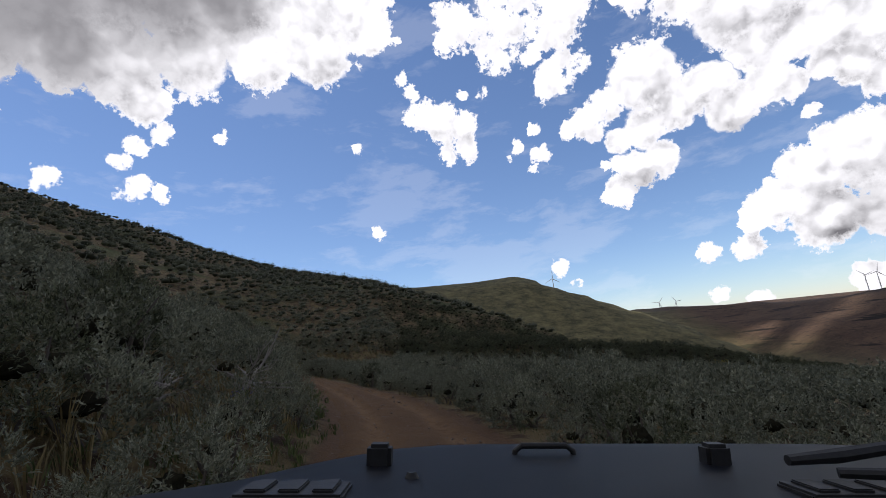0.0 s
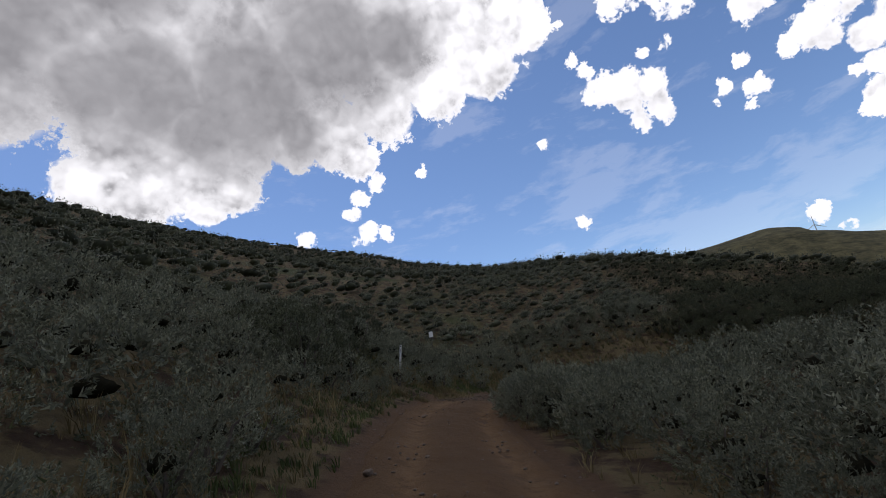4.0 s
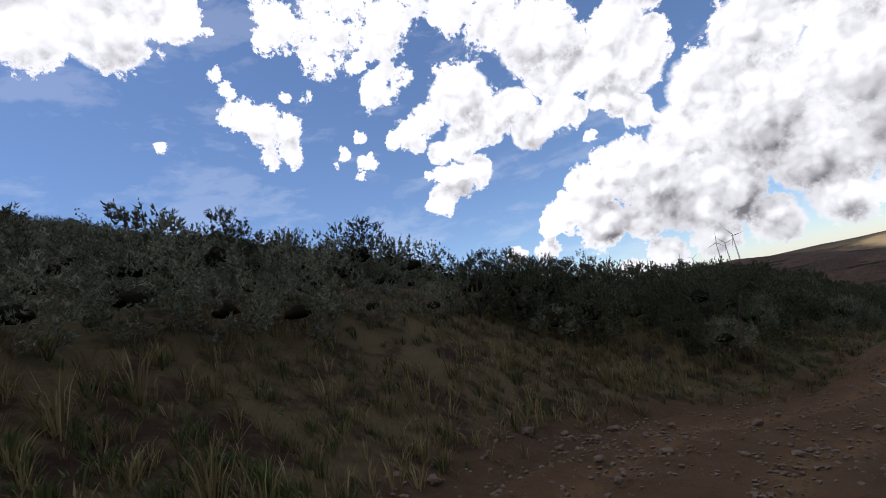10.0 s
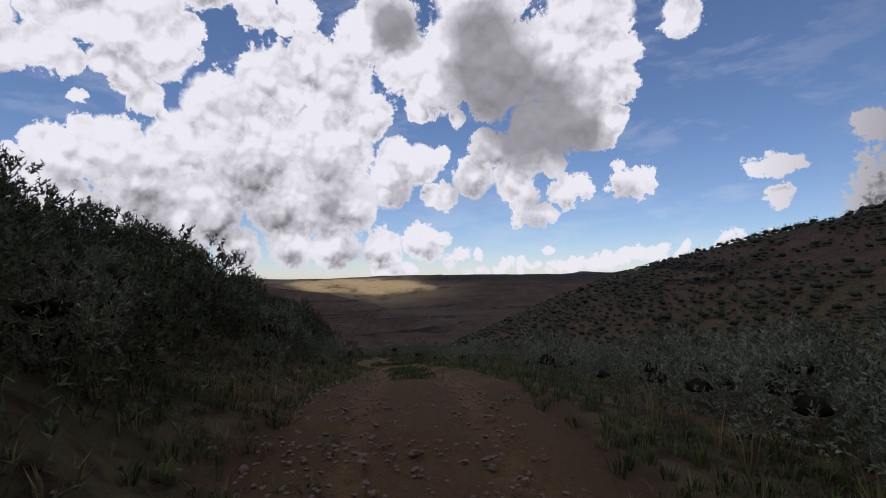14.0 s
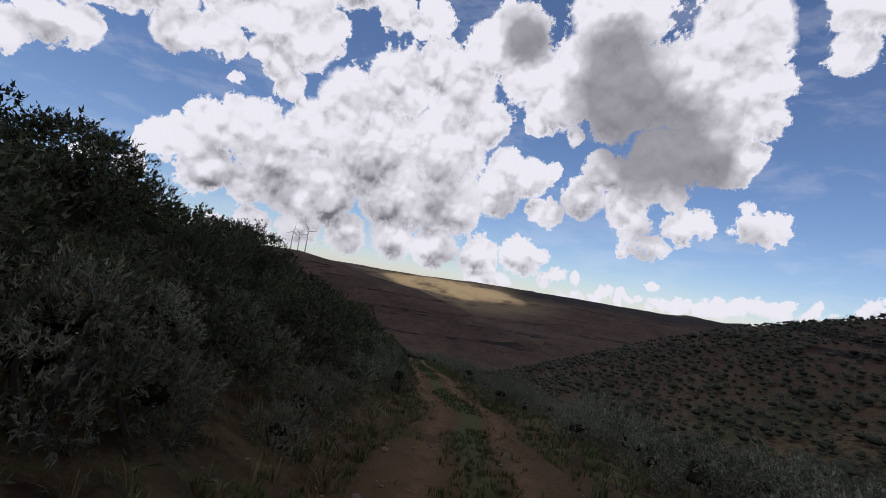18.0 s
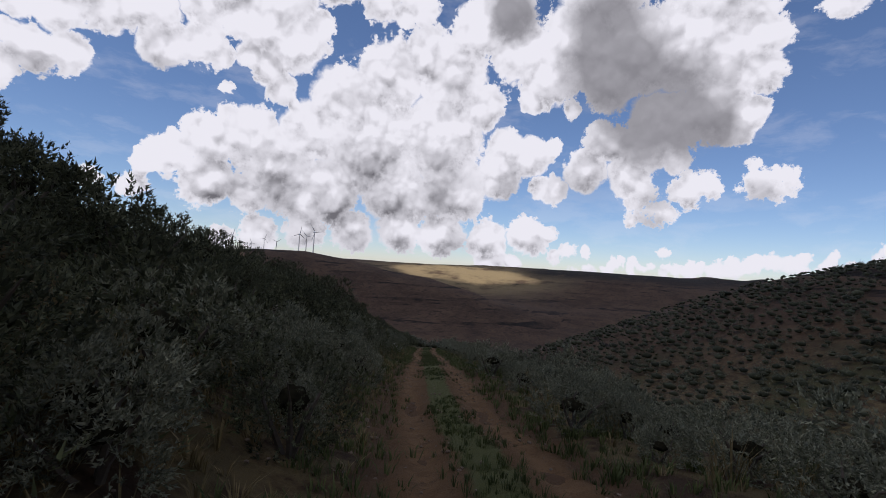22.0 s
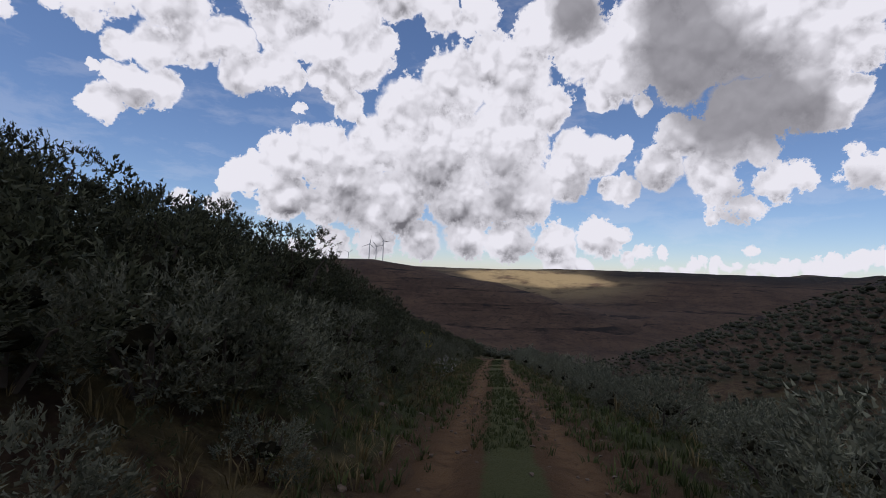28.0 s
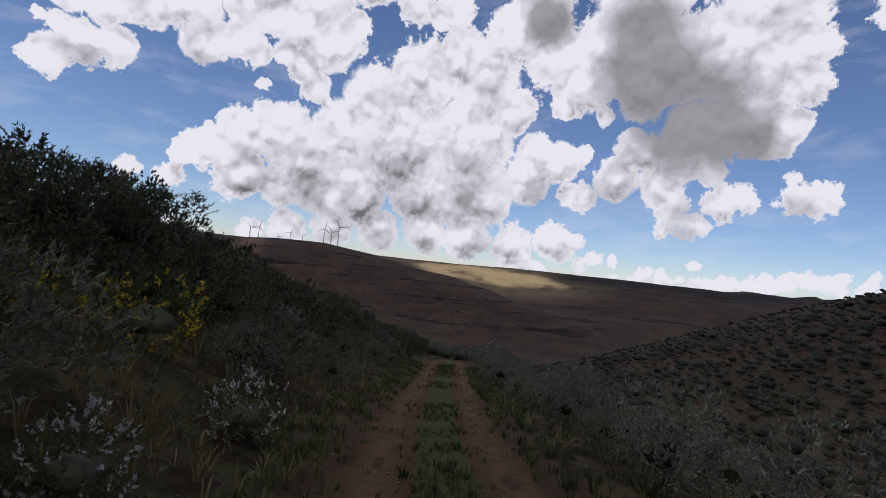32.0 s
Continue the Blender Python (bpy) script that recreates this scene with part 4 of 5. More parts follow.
near = spots(30000, -40, 84, -6, 116, 0.92, np.random.RandomState(11))
_, strip = nearest(near[:, 0], near[:, 1])
near = near[(np.abs(strip) < 13) | (np.random.RandomState(10).rand(len(near)) < 0.62)]
ok, ns, noff = brush_here(near[:, 0], near[:, 1], np.random.RandomState(12))
clear = ((near - np.array([-27.0, 62.3])) ** 2).sum(1) > 8.0
ok &= (((near - np.array([45.6, 89.6])) ** 2).sum(1) > 2.2) & clear & (((near - np.array([-19.5, 45.3])) ** 2).sum(1) > 0.3)
near, ns, noff = near[ok], ns[ok], noff[ok]
rank = np.abs(noff) + np.where((ns < 45) | (ns > 195), 6, 0)
order = np.argsort(rank)
singles, rest = order[:165], order[165:]
nz = height(near[:, 0], near[:, 1])
pick = np.random.RandomState(13)
for n, i in enumerate(singles):
    x, y = near[i]
    tall = ns[i] > 124 and noff[i] < -4.5
    kind = KINDS[4 + pick.randint(3)] if tall and pick.rand() < 0.6 else KINDS[pick.randint(4)]
    sc = pick.uniform(0.75, 1.25) * (1.2 if tall else 1.0) * (0.8 if abs(noff[i]) < 3.2 else 1.0)
    m = pose(x, y, nz[i] - 0.03, pick.uniform(-8, 8), pick.uniform(-8, 8), pick.uniform(0, 360)) @ Matrix.Diagonal((sc * pick.uniform(0.9, 1.15), sc * pick.uniform(0.9, 1.15), sc * pick.uniform(0.85, 1.15), 1))
    if n < len(KINDS):
        KINDS[n].matrix_basis = pose(x, y, nz[i] - 0.03, 0, 0, 37 * n)
    else:
        copy_thing(kind, pose(x, y, nz[i] - 0.03)).matrix_basis = m

# a row of tall old brush along the foot of the spur
tall_rng = np.random.RandomState(17)
for q in np.arange(117.0, 181.0, 1.45):
    i = int(q * 2)
    o = -tall_rng.uniform(4.6, 8.4)
    x, y = ROAD[i, :2] + RIGHT[i] * o
    if (x - 45.6) ** 2 + (y - 89.4) ** 2 < 4.0:
        continue
    z = float(height([x], [y])[0])
    sc = np.interp(q, [117, 135, 150, 160, 166, 181], [1.1, 1.2, 1.05, 1.1, 1.5, 1.5]) * tall_rng.uniform(0.8, 1.15)
    copy_thing(KINDS[4 + tall_rng.randint(3)], pose(x, y, z)).matrix_basis = pose(x, y, z - 0.05, 0, 0, tall_rng.uniform(0, 360)) @ Matrix.Diagonal((sc * 1.15, sc * 1.15, sc, 1))

# big bushes along the top of the cut bank in the bend
for q in np.arange(108.0, 121.0, 1.1):
    i = int(q * 2)
    x, y = ROAD[i, :2] - RIGHT[i] * tall_rng.uniform(6.8, 9.2)
    z = float(height([x], [y])[0])
    sc = tall_rng.uniform(1.0, 1.5)
    copy_thing(KINDS[4 + tall_rng.randint(3)], pose(x, y, z)).matrix_basis = pose(x, y, z - 0.05, 0, 0, tall_rng.uniform(0, 360)) @ Matrix.Diagonal((sc * 1.1, sc * 1.1, sc, 1))

# thick old brush hard beside the track on the bank side
for q in np.arange(121.0, 174.0, 1.15):
    i = int(q * 2)
    if tall_rng.rand() < np.interp(q, [120, 126, 132, 148, 154, 165, 174], [0.55, 0.45, 0.05, 0.05, 0.45, 0.5, 0.4]):
        continue
    o = -tall_rng.uniform(3.1, 4.5)
    x, y = ROAD[i, :2] + RIGHT[i] * o
    z = float(height([x], [y])[0])
    sc = tall_rng.uniform(0.85, 1.35)
    kind = KINDS[tall_rng.randint(7)]
    copy_thing(kind, pose(x, y, z)).matrix_basis = pose(x, y, z - 0.05, tall_rng.uniform(-6, 6), tall_rng.uniform(-6, 6), tall_rng.uniform(0, 360)) @ Matrix.Diagonal((sc * 1.1, sc * 1.1, sc, 1))

# larger bushes that stand out beside the track: place, size, tall
BESIDE = [(ROAD[int(q * 2), 0] + RIGHT[int(q * 2), 0] * o, ROAD[int(q * 2), 1] + RIGHT[int(q * 2), 1] * o, z, 0) for q, o, z in ((86.3, 2.5, 1.5), (88.0, 2.2, 1.4), (89.8, 2.1, 1.45), (91.4, 2.0, 1.3), (93.0, 1.95, 1.35), (94.6, 1.9, 1.25), (96.2, 1.85, 1.3), (97.8, 1.8, 1.25), (99.6, 1.8, 1.3), (101.2, 1.85, 1.25), (103, 1.85, 1.35), (104.6, 1.85, 1.4), (106.2, 1.95, 1.4), (107.8, 2.3, 1.2), (95.6, 3.2, 1.5), (98.5, 3.3, 1.6), (92.4, 3.3, 1.5), (57, 2.6, 1.2), (60, 2.8, 1.1))]
for x, y, sc, tall in BESIDE + list(((-21.5, 45.6, 1.75, 1), (-22.7, 45.2, 1.5, 1), (-20.7, 43.2, 1.1, 1), (-18.95, 44.55, 0.62, 0), (-19.6, 44.5, 0.75, 0), (-18.9, 45.4, 0.55, 0), (-12.0, 42.2, 1.75, 0), (-10.8, 39.6, 1.6, 0), (-9.6, 37.4, 1.3, 0), (-11.4, 57.4, 1.7, 0), (-10.3, 55.4, 1.5, 0), (-5.2, 7.0, 1.35, 1), (-6.6, 9.2, 1.4, 1), (-4.3, 4.6, 1.0, 1), (-8.8, 20.6, 1.6, 0), (-10.6, 22.8, 1.5, 0), (-18.6, 38.6, 1.9, 1), (-17.6, 37.2, 1.2, 1), (-19.0, 41.4, 1.35, 1), (-13.0, 44.6, 1.3, 0), (-13.6, 47.2, 1.35, 0), (-12.6, 46.0, 1.5, 0), (-21.4, 40.4, 1.7, 1), (-19.6, 37.0, 1.35, 1), (-23.5, 43.5, 1.3, 1), (-5.6, 66.8, 0.95, 1), (-3.0, 67.4, 0.9, 1), (0.5, 68.9, 0.85, 1), (9.4, 73.8, 1.0, 1), (16.5, 79.0, 1.5, 1), (36.2, 87.0, 1.9, 1), (42.2, 90.3, 1.7, 1), (46.6, 92.6, 1.3, 1), (38.4, 88.6, 1.6, 1), (43.6, 92.6, 1.5, 1), (23.0, 71.2, 1.2, 0), (30.9, 75.4, 1.3, 0), (46.2, 81.6, 1.2, 0), (40.4, 79.4, 1.1, 0))):
    kind = KINDS[4 + pick.randint(3)] if tall else KINDS[pick.randint(4)]
    z = float(height([x], [y])[0])
    copy_thing(kind, pose(x, y, z)).matrix_basis = pose(x, y, z - 0.05, 0, 0, pick.uniform(0, 360)) @ Matrix.Diagonal((sc, sc, sc * 0.95, 1))


def scatter(name, places, zs, sizes, shapes, mats, label, category, rng, talls=None):
    """Many bushes in one mesh."""
    VV, TT, MI, base = [], [], [], 0
    pickk = rng.randint(len(shapes), size=len(places))
    for k, (V, Q, core, cf) in enumerate(shapes):
        sel = np.where(pickk == k)[0]
        if not len(sel):
            continue
        P = np.concatenate([V, core])
        T = np.concatenate([Q, cf + len(V)]) if len(V) else cf
        mi = np.zeros(len(T), np.int32)
        mi[len(Q):] = 1
        a = rng.uniform(0, 6.283, len(sel))
        c, s = np.cos(a)[:, None], np.sin(a)[:, None]
        sc = sizes[sel][:, None]
        hz = sc * (talls[sel][:, None] if talls is not None else 1.0)
        X = (P[None, :, 0] * c - P[None, :, 1] * s) * sc + places[sel, 0:1]
        Y = (P[None, :, 0] * s + P[None, :, 1] * c) * sc + places[sel, 1:2]
        Z = P[None, :, 2] * hz + zs[sel][:, None]
        VV.append(np.stack([X, Y, Z], -1).reshape(-1, 3))
        TT.append((T[None] + (np.arange(len(sel)) * len(P))[:, None, None] + base).reshape(-1, 3))
        MI.append(np.tile(mi, len(sel)))
        base += len(sel) * len(P)
    me = mesh_from(name, np.concatenate(VV), np.concatenate(TT), mats[0], smooth=True)
    me.materials.append(mats[1])
    me.polygons.foreach_set("material_index", np.concatenate(MI))
    return tagged(new(name, me), label, category, kind="stuff")


R2 = np.random.RandomState(21)


mid_shapes = [bush_shape(R2, 220, 11, 0.145, 2, 1.0, 0.23, 0.36, 14) for _ in range(8)]
rim_shapes = [bush_shape(R2, 130, 6, 0.18, 2, 1.0, 0.32, 0.46, 12) for _ in range(8)]
off_shapes = [bush_shape(R2, 64, 4, 0.21, 2, 1.0, 0.42, 0.82, 11) for _ in range(8)]
far_shapes = [bush_shape(R2, 36, 2, 0.27, 1, 1.0, 0.5, 1.1, 9) for _ in range(8)]
mz = nz[rest]
big = np.where((ns[rest] > 124) & (noff[rest] < -4.5), 1.25, 1.0)
away = np.abs(noff[rest])
sizes = np.clip(R2.lognormal(0.1, 0.25, len(rest)), 0.6, 1.5) * np.where(noff[rest] < -4.5, np.where(ns[rest] > 124, 1.1, 1.0), 1.0)
spur = (ns[rest] > 116) & (noff[rest] < 0)
for name, lo, hi, shapes, where in (("sagebrush_cover", 0, 8, mid_shapes, "close beside the track"), ("sagebrush_bank", 8, 15, rim_shapes, "thick on the banks"), ("sagebrush_slope", 15, 999, off_shapes, "thick on the open slopes")):
    sel = (away >= lo) & (away < hi) & ~spur
    # close bushes take the near-black core as painted shade between their leaves
    scatter(name, near[rest][sel], mz[sel] - 0.03, sizes[sel], shapes, (M_SAGE, M_SAGE_DARK if lo > 14 else M_CORE_SHADE), "grey-green sagebrush growing " + where, "sagebrush", R2)
for name, lo, hi, shapes in (("spur_brush", 0, 9, mid_shapes), ("spur_top_brush", 9, 999, rim_shapes)):
    sel = (away >= lo) & (away < hi) & spur
    scatter(name, near[rest][sel], mz[sel] - 0.03, sizes[sel], shapes, (M_SAGE_DARK, M_CORE_SHADE), "dark green old brush thick on the spur", "brush", R2)

mid = spots(34000, -130, 190, -40, 230, 1.45, np.random.RandomState(14))
inside = (mid[:, 0] > -40) & (mid[:, 0] < 84) & (mid[:, 1] > -6) & (mid[:, 1] < 116)
mid = mid[~inside]
dens = vnoise(mid[:, 0], mid[:, 1], 5, 40) * 0.3 + vnoise(mid[:, 0], mid[:, 1], 14, 41) * 0.4 + vnoise(mid[:, 0], mid[:, 1], 45, 42) * 0.4
mid = mid[dens < 0.40 + R2.uniform(-0.12, 0.12, len(mid))]
scatter("sagebrush_on_hills", mid, height(mid[:, 0], mid[:, 1]) - 0.05, np.clip(R2.lognormal(0.24, 0.32, len(mid)), 0.6, 2.4), far_shapes, (M_SAGE, M_SAGE_DARK), "grey-green sagebrush dotted over the hillsides", "sagebrush", R2)

far = spots(26000, -330, 330, -100, 420, 2.1, np.random.RandomState(15))
inside = (far[:, 0] > -130) & (far[:, 0] < 190) & (far[:, 1] > -40) & (far[:, 1] < 230)
far = far[~inside & (far[:, 0] * 0.8 + far[:, 1] * 0.25 < 260)]
dens = vnoise(far[:, 0], far[:, 1], 30, 43) * 0.6 + vnoise(far[:, 0], far[:, 1], 80, 44) * 0.4
far = far[dens < 0.3]
tiny = [(np.zeros((0, 3)), np.zeros((0, 3), int), bush_shape(R2, 1, 1, 0.3, 1, 1.0, 0.3, 1.0)[2], ico(1)[1]) for _ in range(4)]
scatter("distant_sagebrush", far, height(far[:, 0], far[:, 1]) - 0.08, R2.uniform(0.9, 1.7, len(far)), tiny, (M_SAGE_DARK, M_SAGE_DARK), "dark sagebrush on the distant slopes", "sagebrush", R2)

# low leafy weeds and young brush between the larger bushes
weed_shapes = [bush_shape(R2, 24, 5, 0.28, 1, 0.8, 0.13, 0.02) for _ in range(6)]
weeds = spots(26000, -32, 76, -4, 108, 0.42, np.random.RandomState(16))
ws, woff = station(weeds[:, 0], weeds[:, 1])
gl, gr = free_edge(ws)
reach = np.where(woff < 0, -woff - np.minimum(gl, 2.4), woff - np.minimum(gr, 2.5))
bare = (woff < 0) & (woff > -9) & (ws > 96) & (ws < 117)
keepw = (reach > -0.25) & (reach < 7) & (vnoise(weeds[:, 0], weeds[:, 1], 2.6, 61) < np.where(bare, -0.35, np.where((ws > 116) & (woff < 0), 0.8, 0.5)))
weeds = weeds[keepw]
scatter("low_weeds", weeds, height(weeds[:, 0], weeds[:, 1]) - 0.02, R2.uniform(0.24, 0.6, len(weeds)) * np.where((ws[keepw] > 118) & (woff[keepw] < 0), 1.65, 1.0), weed_shapes, (M_WEED, M_CORE_SHADE), "low green weeds and young brush between the bushes", "weeds", R2)

# ---- grass ----


def grass_shape(rng, blades, tall, lean):
    """One tuft: bent blades, each a narrow quad and a tip."""
    V, F = [], []
    for k in range(blades):
        a = rng.uniform(0, 6.283)
        h, out = tall * rng.uniform(0.55, 1.1), lean * rng.uniform(0.3, 1.2)
        r = rng.uniform(0, 0.07)
        bx, by = math.cos(a) * r, math.sin(a) * r
        w = 0.005 + 0.004 * rng.rand()
        px, py = -math.sin(a) * w, math.cos(a) * w
        dx, dy = math.cos(a) * out * h, math.sin(a) * out * h
        n = len(V)
        V += [(bx - px, by - py, -0.03), (bx + px, by + py, -0.03), (bx + dx * 0.4 + px, by + dy * 0.4 + py, h * 0.62), (bx + dx * 0.4 - px, by + dy * 0.4 - py, h * 0.62), (bx + dx, by + dy, h)]
        F += [(n, n + 1, n + 2), (n, n + 2, n + 3), (n + 3, n + 2, n + 4)]
    return np.array(V), np.array(F)


def scatter_tris(name, places, zs, sizes, shapes, mat, label, category, rng, tilt=0.0):
    VV, TT, base = [], [], 0
    which = rng.randint(len(shapes), size=len(places))
    for k, (P, T) in enumerate(shapes):
        sel = np.where(which == k)[0]
        if not len(sel):
            continue
        a = rng.uniform(0, 6.283, len(sel))
        c, s = np.cos(a)[:, None], np.sin(a)[:, None]
        sc = sizes[sel][:, None]
        X = (P[None, :, 0] * c - P[None, :, 1] * s) * sc + places[sel, 0:1]
        Y = (P[None, :, 0] * s + P[None, :, 1] * c) * sc + places[sel, 1:2]
        Z = P[None, :, 2] * sc + zs[sel][:, None]
        VV.append(np.stack([X, Y, Z], -1).reshape(-1, 3))
        TT.append((T[None] + (np.arange(len(sel)) * len(P))[:, None, None] + base).reshape(-1, 3))
        base += len(sel) * len(P)
    me = mesh_from(name, np.concatenate(VV), np.concatenate(TT), mat, smooth=False)
    return tagged(new(name, me), label, category, kind="stuff")


def along_track(n, s0, s1, o0, o1, rng):
    """Random places beside the track between two stations and two offsets."""
    i = rng.randint(int(s0 / 0.5), int(s1 / 0.5), n)
    o = rng.uniform(o0, o1, n)
    return ROAD[i, :2] + RIGHT[i] * o[:, None] + rng.normal(size=(n, 2)) * 0.15


def on_track_z(p):
    """Height of the track's own surface at places near it."""
    i, off = nearest(p[:, 0], p[:, 1])
    return np.where(np.abs(off) < HALF[i] - 0.2, ROAD[i, 2] + BANK[i] * off - 0.02, height(p[:, 0], p[:, 1]))


R3 = np.random.RandomState(33)
dry = [grass_shape(R3, 11, 0.24, 0.95) for _ in range(5)]
lush = [grass_shape(R3, 11, 0.15, 0.8) for _ in range(5)]
seed = [grass_shape(R3, 14, 0.52, 0.6) for _ in range(4)]
pl = np.concatenate([along_track(1500, 48, 92, -6, -2.1, R3), along_track(4200, 94, 117, -9, -2.0, R3), along_track(2600, 92, 106, -4.4, -1.3, R3), along_track(2600, 114, 190, -5.0, -1.6, R3), along_track(900, 60, 196, 1.7, 4.5, R3), along_track(1500, 100, 122, 1.8, 6, R3)])
keepg = vnoise(pl[:, 0], pl[:, 1], 2.2, 51) > -0.35
pl = pl[keepg]
scatter_tris("dry_grass", pl, height(pl[:, 0], pl[:, 1]), R3.uniform(0.35, 1.1, len(pl)), dry, M_GRASS, "dry straw-coloured bunch grass on the banks", "grass", R3)
pl = np.concatenate([along_track(900, 48, 96, -3.4, -1.9, R3), along_track(1600, 94, 126, -8, -2.2, R3), along_track(900, 97, 109, -4.5, -2.0, R3), along_track(1500, 108, 124, 2.0, 6.5, R3), along_track(1500, 124, 200, 1.5, 3.4, R3), along_track(1500, 120, 200, -2.3, -1.15, R3), along_track(900, 124, 200, 1.15, 1.7, R3)])
scatter_tris("green_grass", pl, height(pl[:, 0], pl[:, 1]), R3.uniform(0.6, 1.4, len(pl)), lush, M_GREEN, "low green grass on the verges of the track", "grass", R3)
pl = along_track(4600, 127, 200, -0.42, 0.42, R3)
pl = pl[vnoise(pl[:, 0], pl[:, 1], 1.8, 52) > -0.3]
scatter_tris("track_middle_grass", pl, on_track_z(pl), R3.uniform(0.35, 0.75, len(pl)), lush, M_GREEN, "green grass between the wheel ruts of the track", "grass", R3)
pl = np.concatenate([along_track(260, 48, 120, -4.6, -2.5, R3), along_track(260, 105, 200, 2.2, 5, R3), along_track(220, 112, 200, -5.5, -2.6, R3)])
scatter_tris("tall_seed_grass", pl, height(pl[:, 0], pl[:, 1]), R3.uniform(0.7, 1.2, len(pl)), seed, M_GRASS, "tall bleached seed grass beside the track", "grass", R3)

# ---- stones ----


def stone_mesh(rng):
    cv, cf = ico(2)
    v = cv * (1 + rng.uniform(-0.22, 0.22, len(cv)))[:, None] * rng.uniform(0.6, 1.2, 3) * np.array([1, 1, 0.62])
    return mesh_from("stone", v, cf, M_STONE, smooth=False)


STONES = [stone_mesh(R3) for _ in range(6)]
pl = np.concatenate([along_track(240, 94, 114, -2.4, 1.6, R3), along_track(40, 112, 124, -1.2, 0.6, R3), along_track(40, 60, 92, -1.8, 1.8, R3), along_track(60, 122, 176, -2.6, -1.5, R3)])
zz = on_track_z(pl)
for (x, y), z in zip(pl, zz):
    ob = new("stone", STONES[R3.randint(6)])
    r = R3.uniform(0.03, 0.075) * (1.5 if R3.rand() < 0.12 else 1.0)
    ob.matrix_basis = pose(x, y, z + r * 0.15, R3.uniform(-15, 15), R3.uniform(-15, 15), R3.uniform(0, 360)) @ Matrix.Diagonal((r, r, r, 1))
    tagged(ob, "brown-grey broken stone lying on the dirt track", "stone", "stones on the track")
grav = []
for _ in range(4):
    cv, cf = ico(1)
    grav.append((cv * (1 + R3.uniform(-0.25, 0.25, len(cv)))[:, None] * np.array([1, 0.8, 0.55]), cf))
pl = np.concatenate([along_track(5200, 93, 114, -2.4, 1.8, R3), along_track(2200, 113, 128, -1.8, 1.6, R3), along_track(700, 50, 90, -1.9, 1.9, R3), along_track(1300, 126, 200, -1.5, 1.5, R3), along_track(900, 116, 200, -3.2, -1.5, R3)])
scatter_tris("gravel", pl, on_track_z(pl), R3.uniform(0.012, 0.042, len(pl)), grav, M_STONE, "loose brown gravel scattered over the track", "gravel", R3)

# ---- marker post and small sign ----


def marker_post():
    x, y = -19.47, 45.40
    z = float(height([x], [y])[0])
    top = new("marker_post")
    top.matrix_basis = pose(x, y, z, 4, 14, 24)
    tagged(top, "white flexible marker post leaning in the sagebrush", "marker post")
    bm = bmesh.new()
    h = 3.0 - z + 0.1
    for dx, w, dy in ((0, 0.085, 0), (-0.036, 0.016, -0.008), (0.036, 0.016, -0.008)):
        slab(bm, w, 0.008 if dx == 0 else 0.018, h + 0.25, pose(dx, dy, h / 2 - 0.125), 0.002)
    part("slat", bm, M_WHITE, top)
    bm = bmesh.new()
    bmesh.ops.create_cone(bm, cap_ends=True, segments=20, radius1=0.03, radius2=0.03, depth=0.004, matrix=pose(0, -0.0075, h - 0.07, 90, 0, 0))
    part("decal", bm, M_BLACK, top, "round black decal")
    bm = bmesh.new()
    slab(bm, 0.05, 0.003, 0.16, pose(0, -0.0075, h - 0.26))
    part("decal", bm, plain_material("pale_grey_sticker", (0.4, 0.4, 0.4), (0.5, 0.5, 0.5), 30, 0.5, bump=0), top, "faded grey sticker")


def small_sign():
    x, y = -27.5, 63.3
    z = float(height([x], [y])[0])
    top = new("small_sign")
    top.matrix_basis = pose(x, y, z, 0, 5, 33)
    tagged(top, "small blank white sign panel on a dark steel stake", "sign")
    h = max(5.7 - z, 1.2)
    bm = bmesh.new()
    slab(bm, 0.045, 0.03, h + 0.3, pose(0, 0.02, h / 2 - 0.15), 0.004)
    part("stake", bm, M_BLACK, top)
    bm = bmesh.new()
    slab(bm, 0.34, 0.012, 0.5, pose(0, -0.008, h - 0.2), 0.004)
    part("panel", bm, M_WHITE, top)


M_BLACK = plain_material("black_rubber_and_steel", (0.012, 0.012, 0.012), (0.03, 0.03, 0.03), 30, 0.6, bump=0.1)
marker_post()
small_sign()

# ---- wind turbines ----
M_TURBINE = plain_material("pale_grey_turbine_paint", (0.42, 0.43, 0.44), (0.55, 0.56, 0.57), 0.2, 0.55, bump=0)


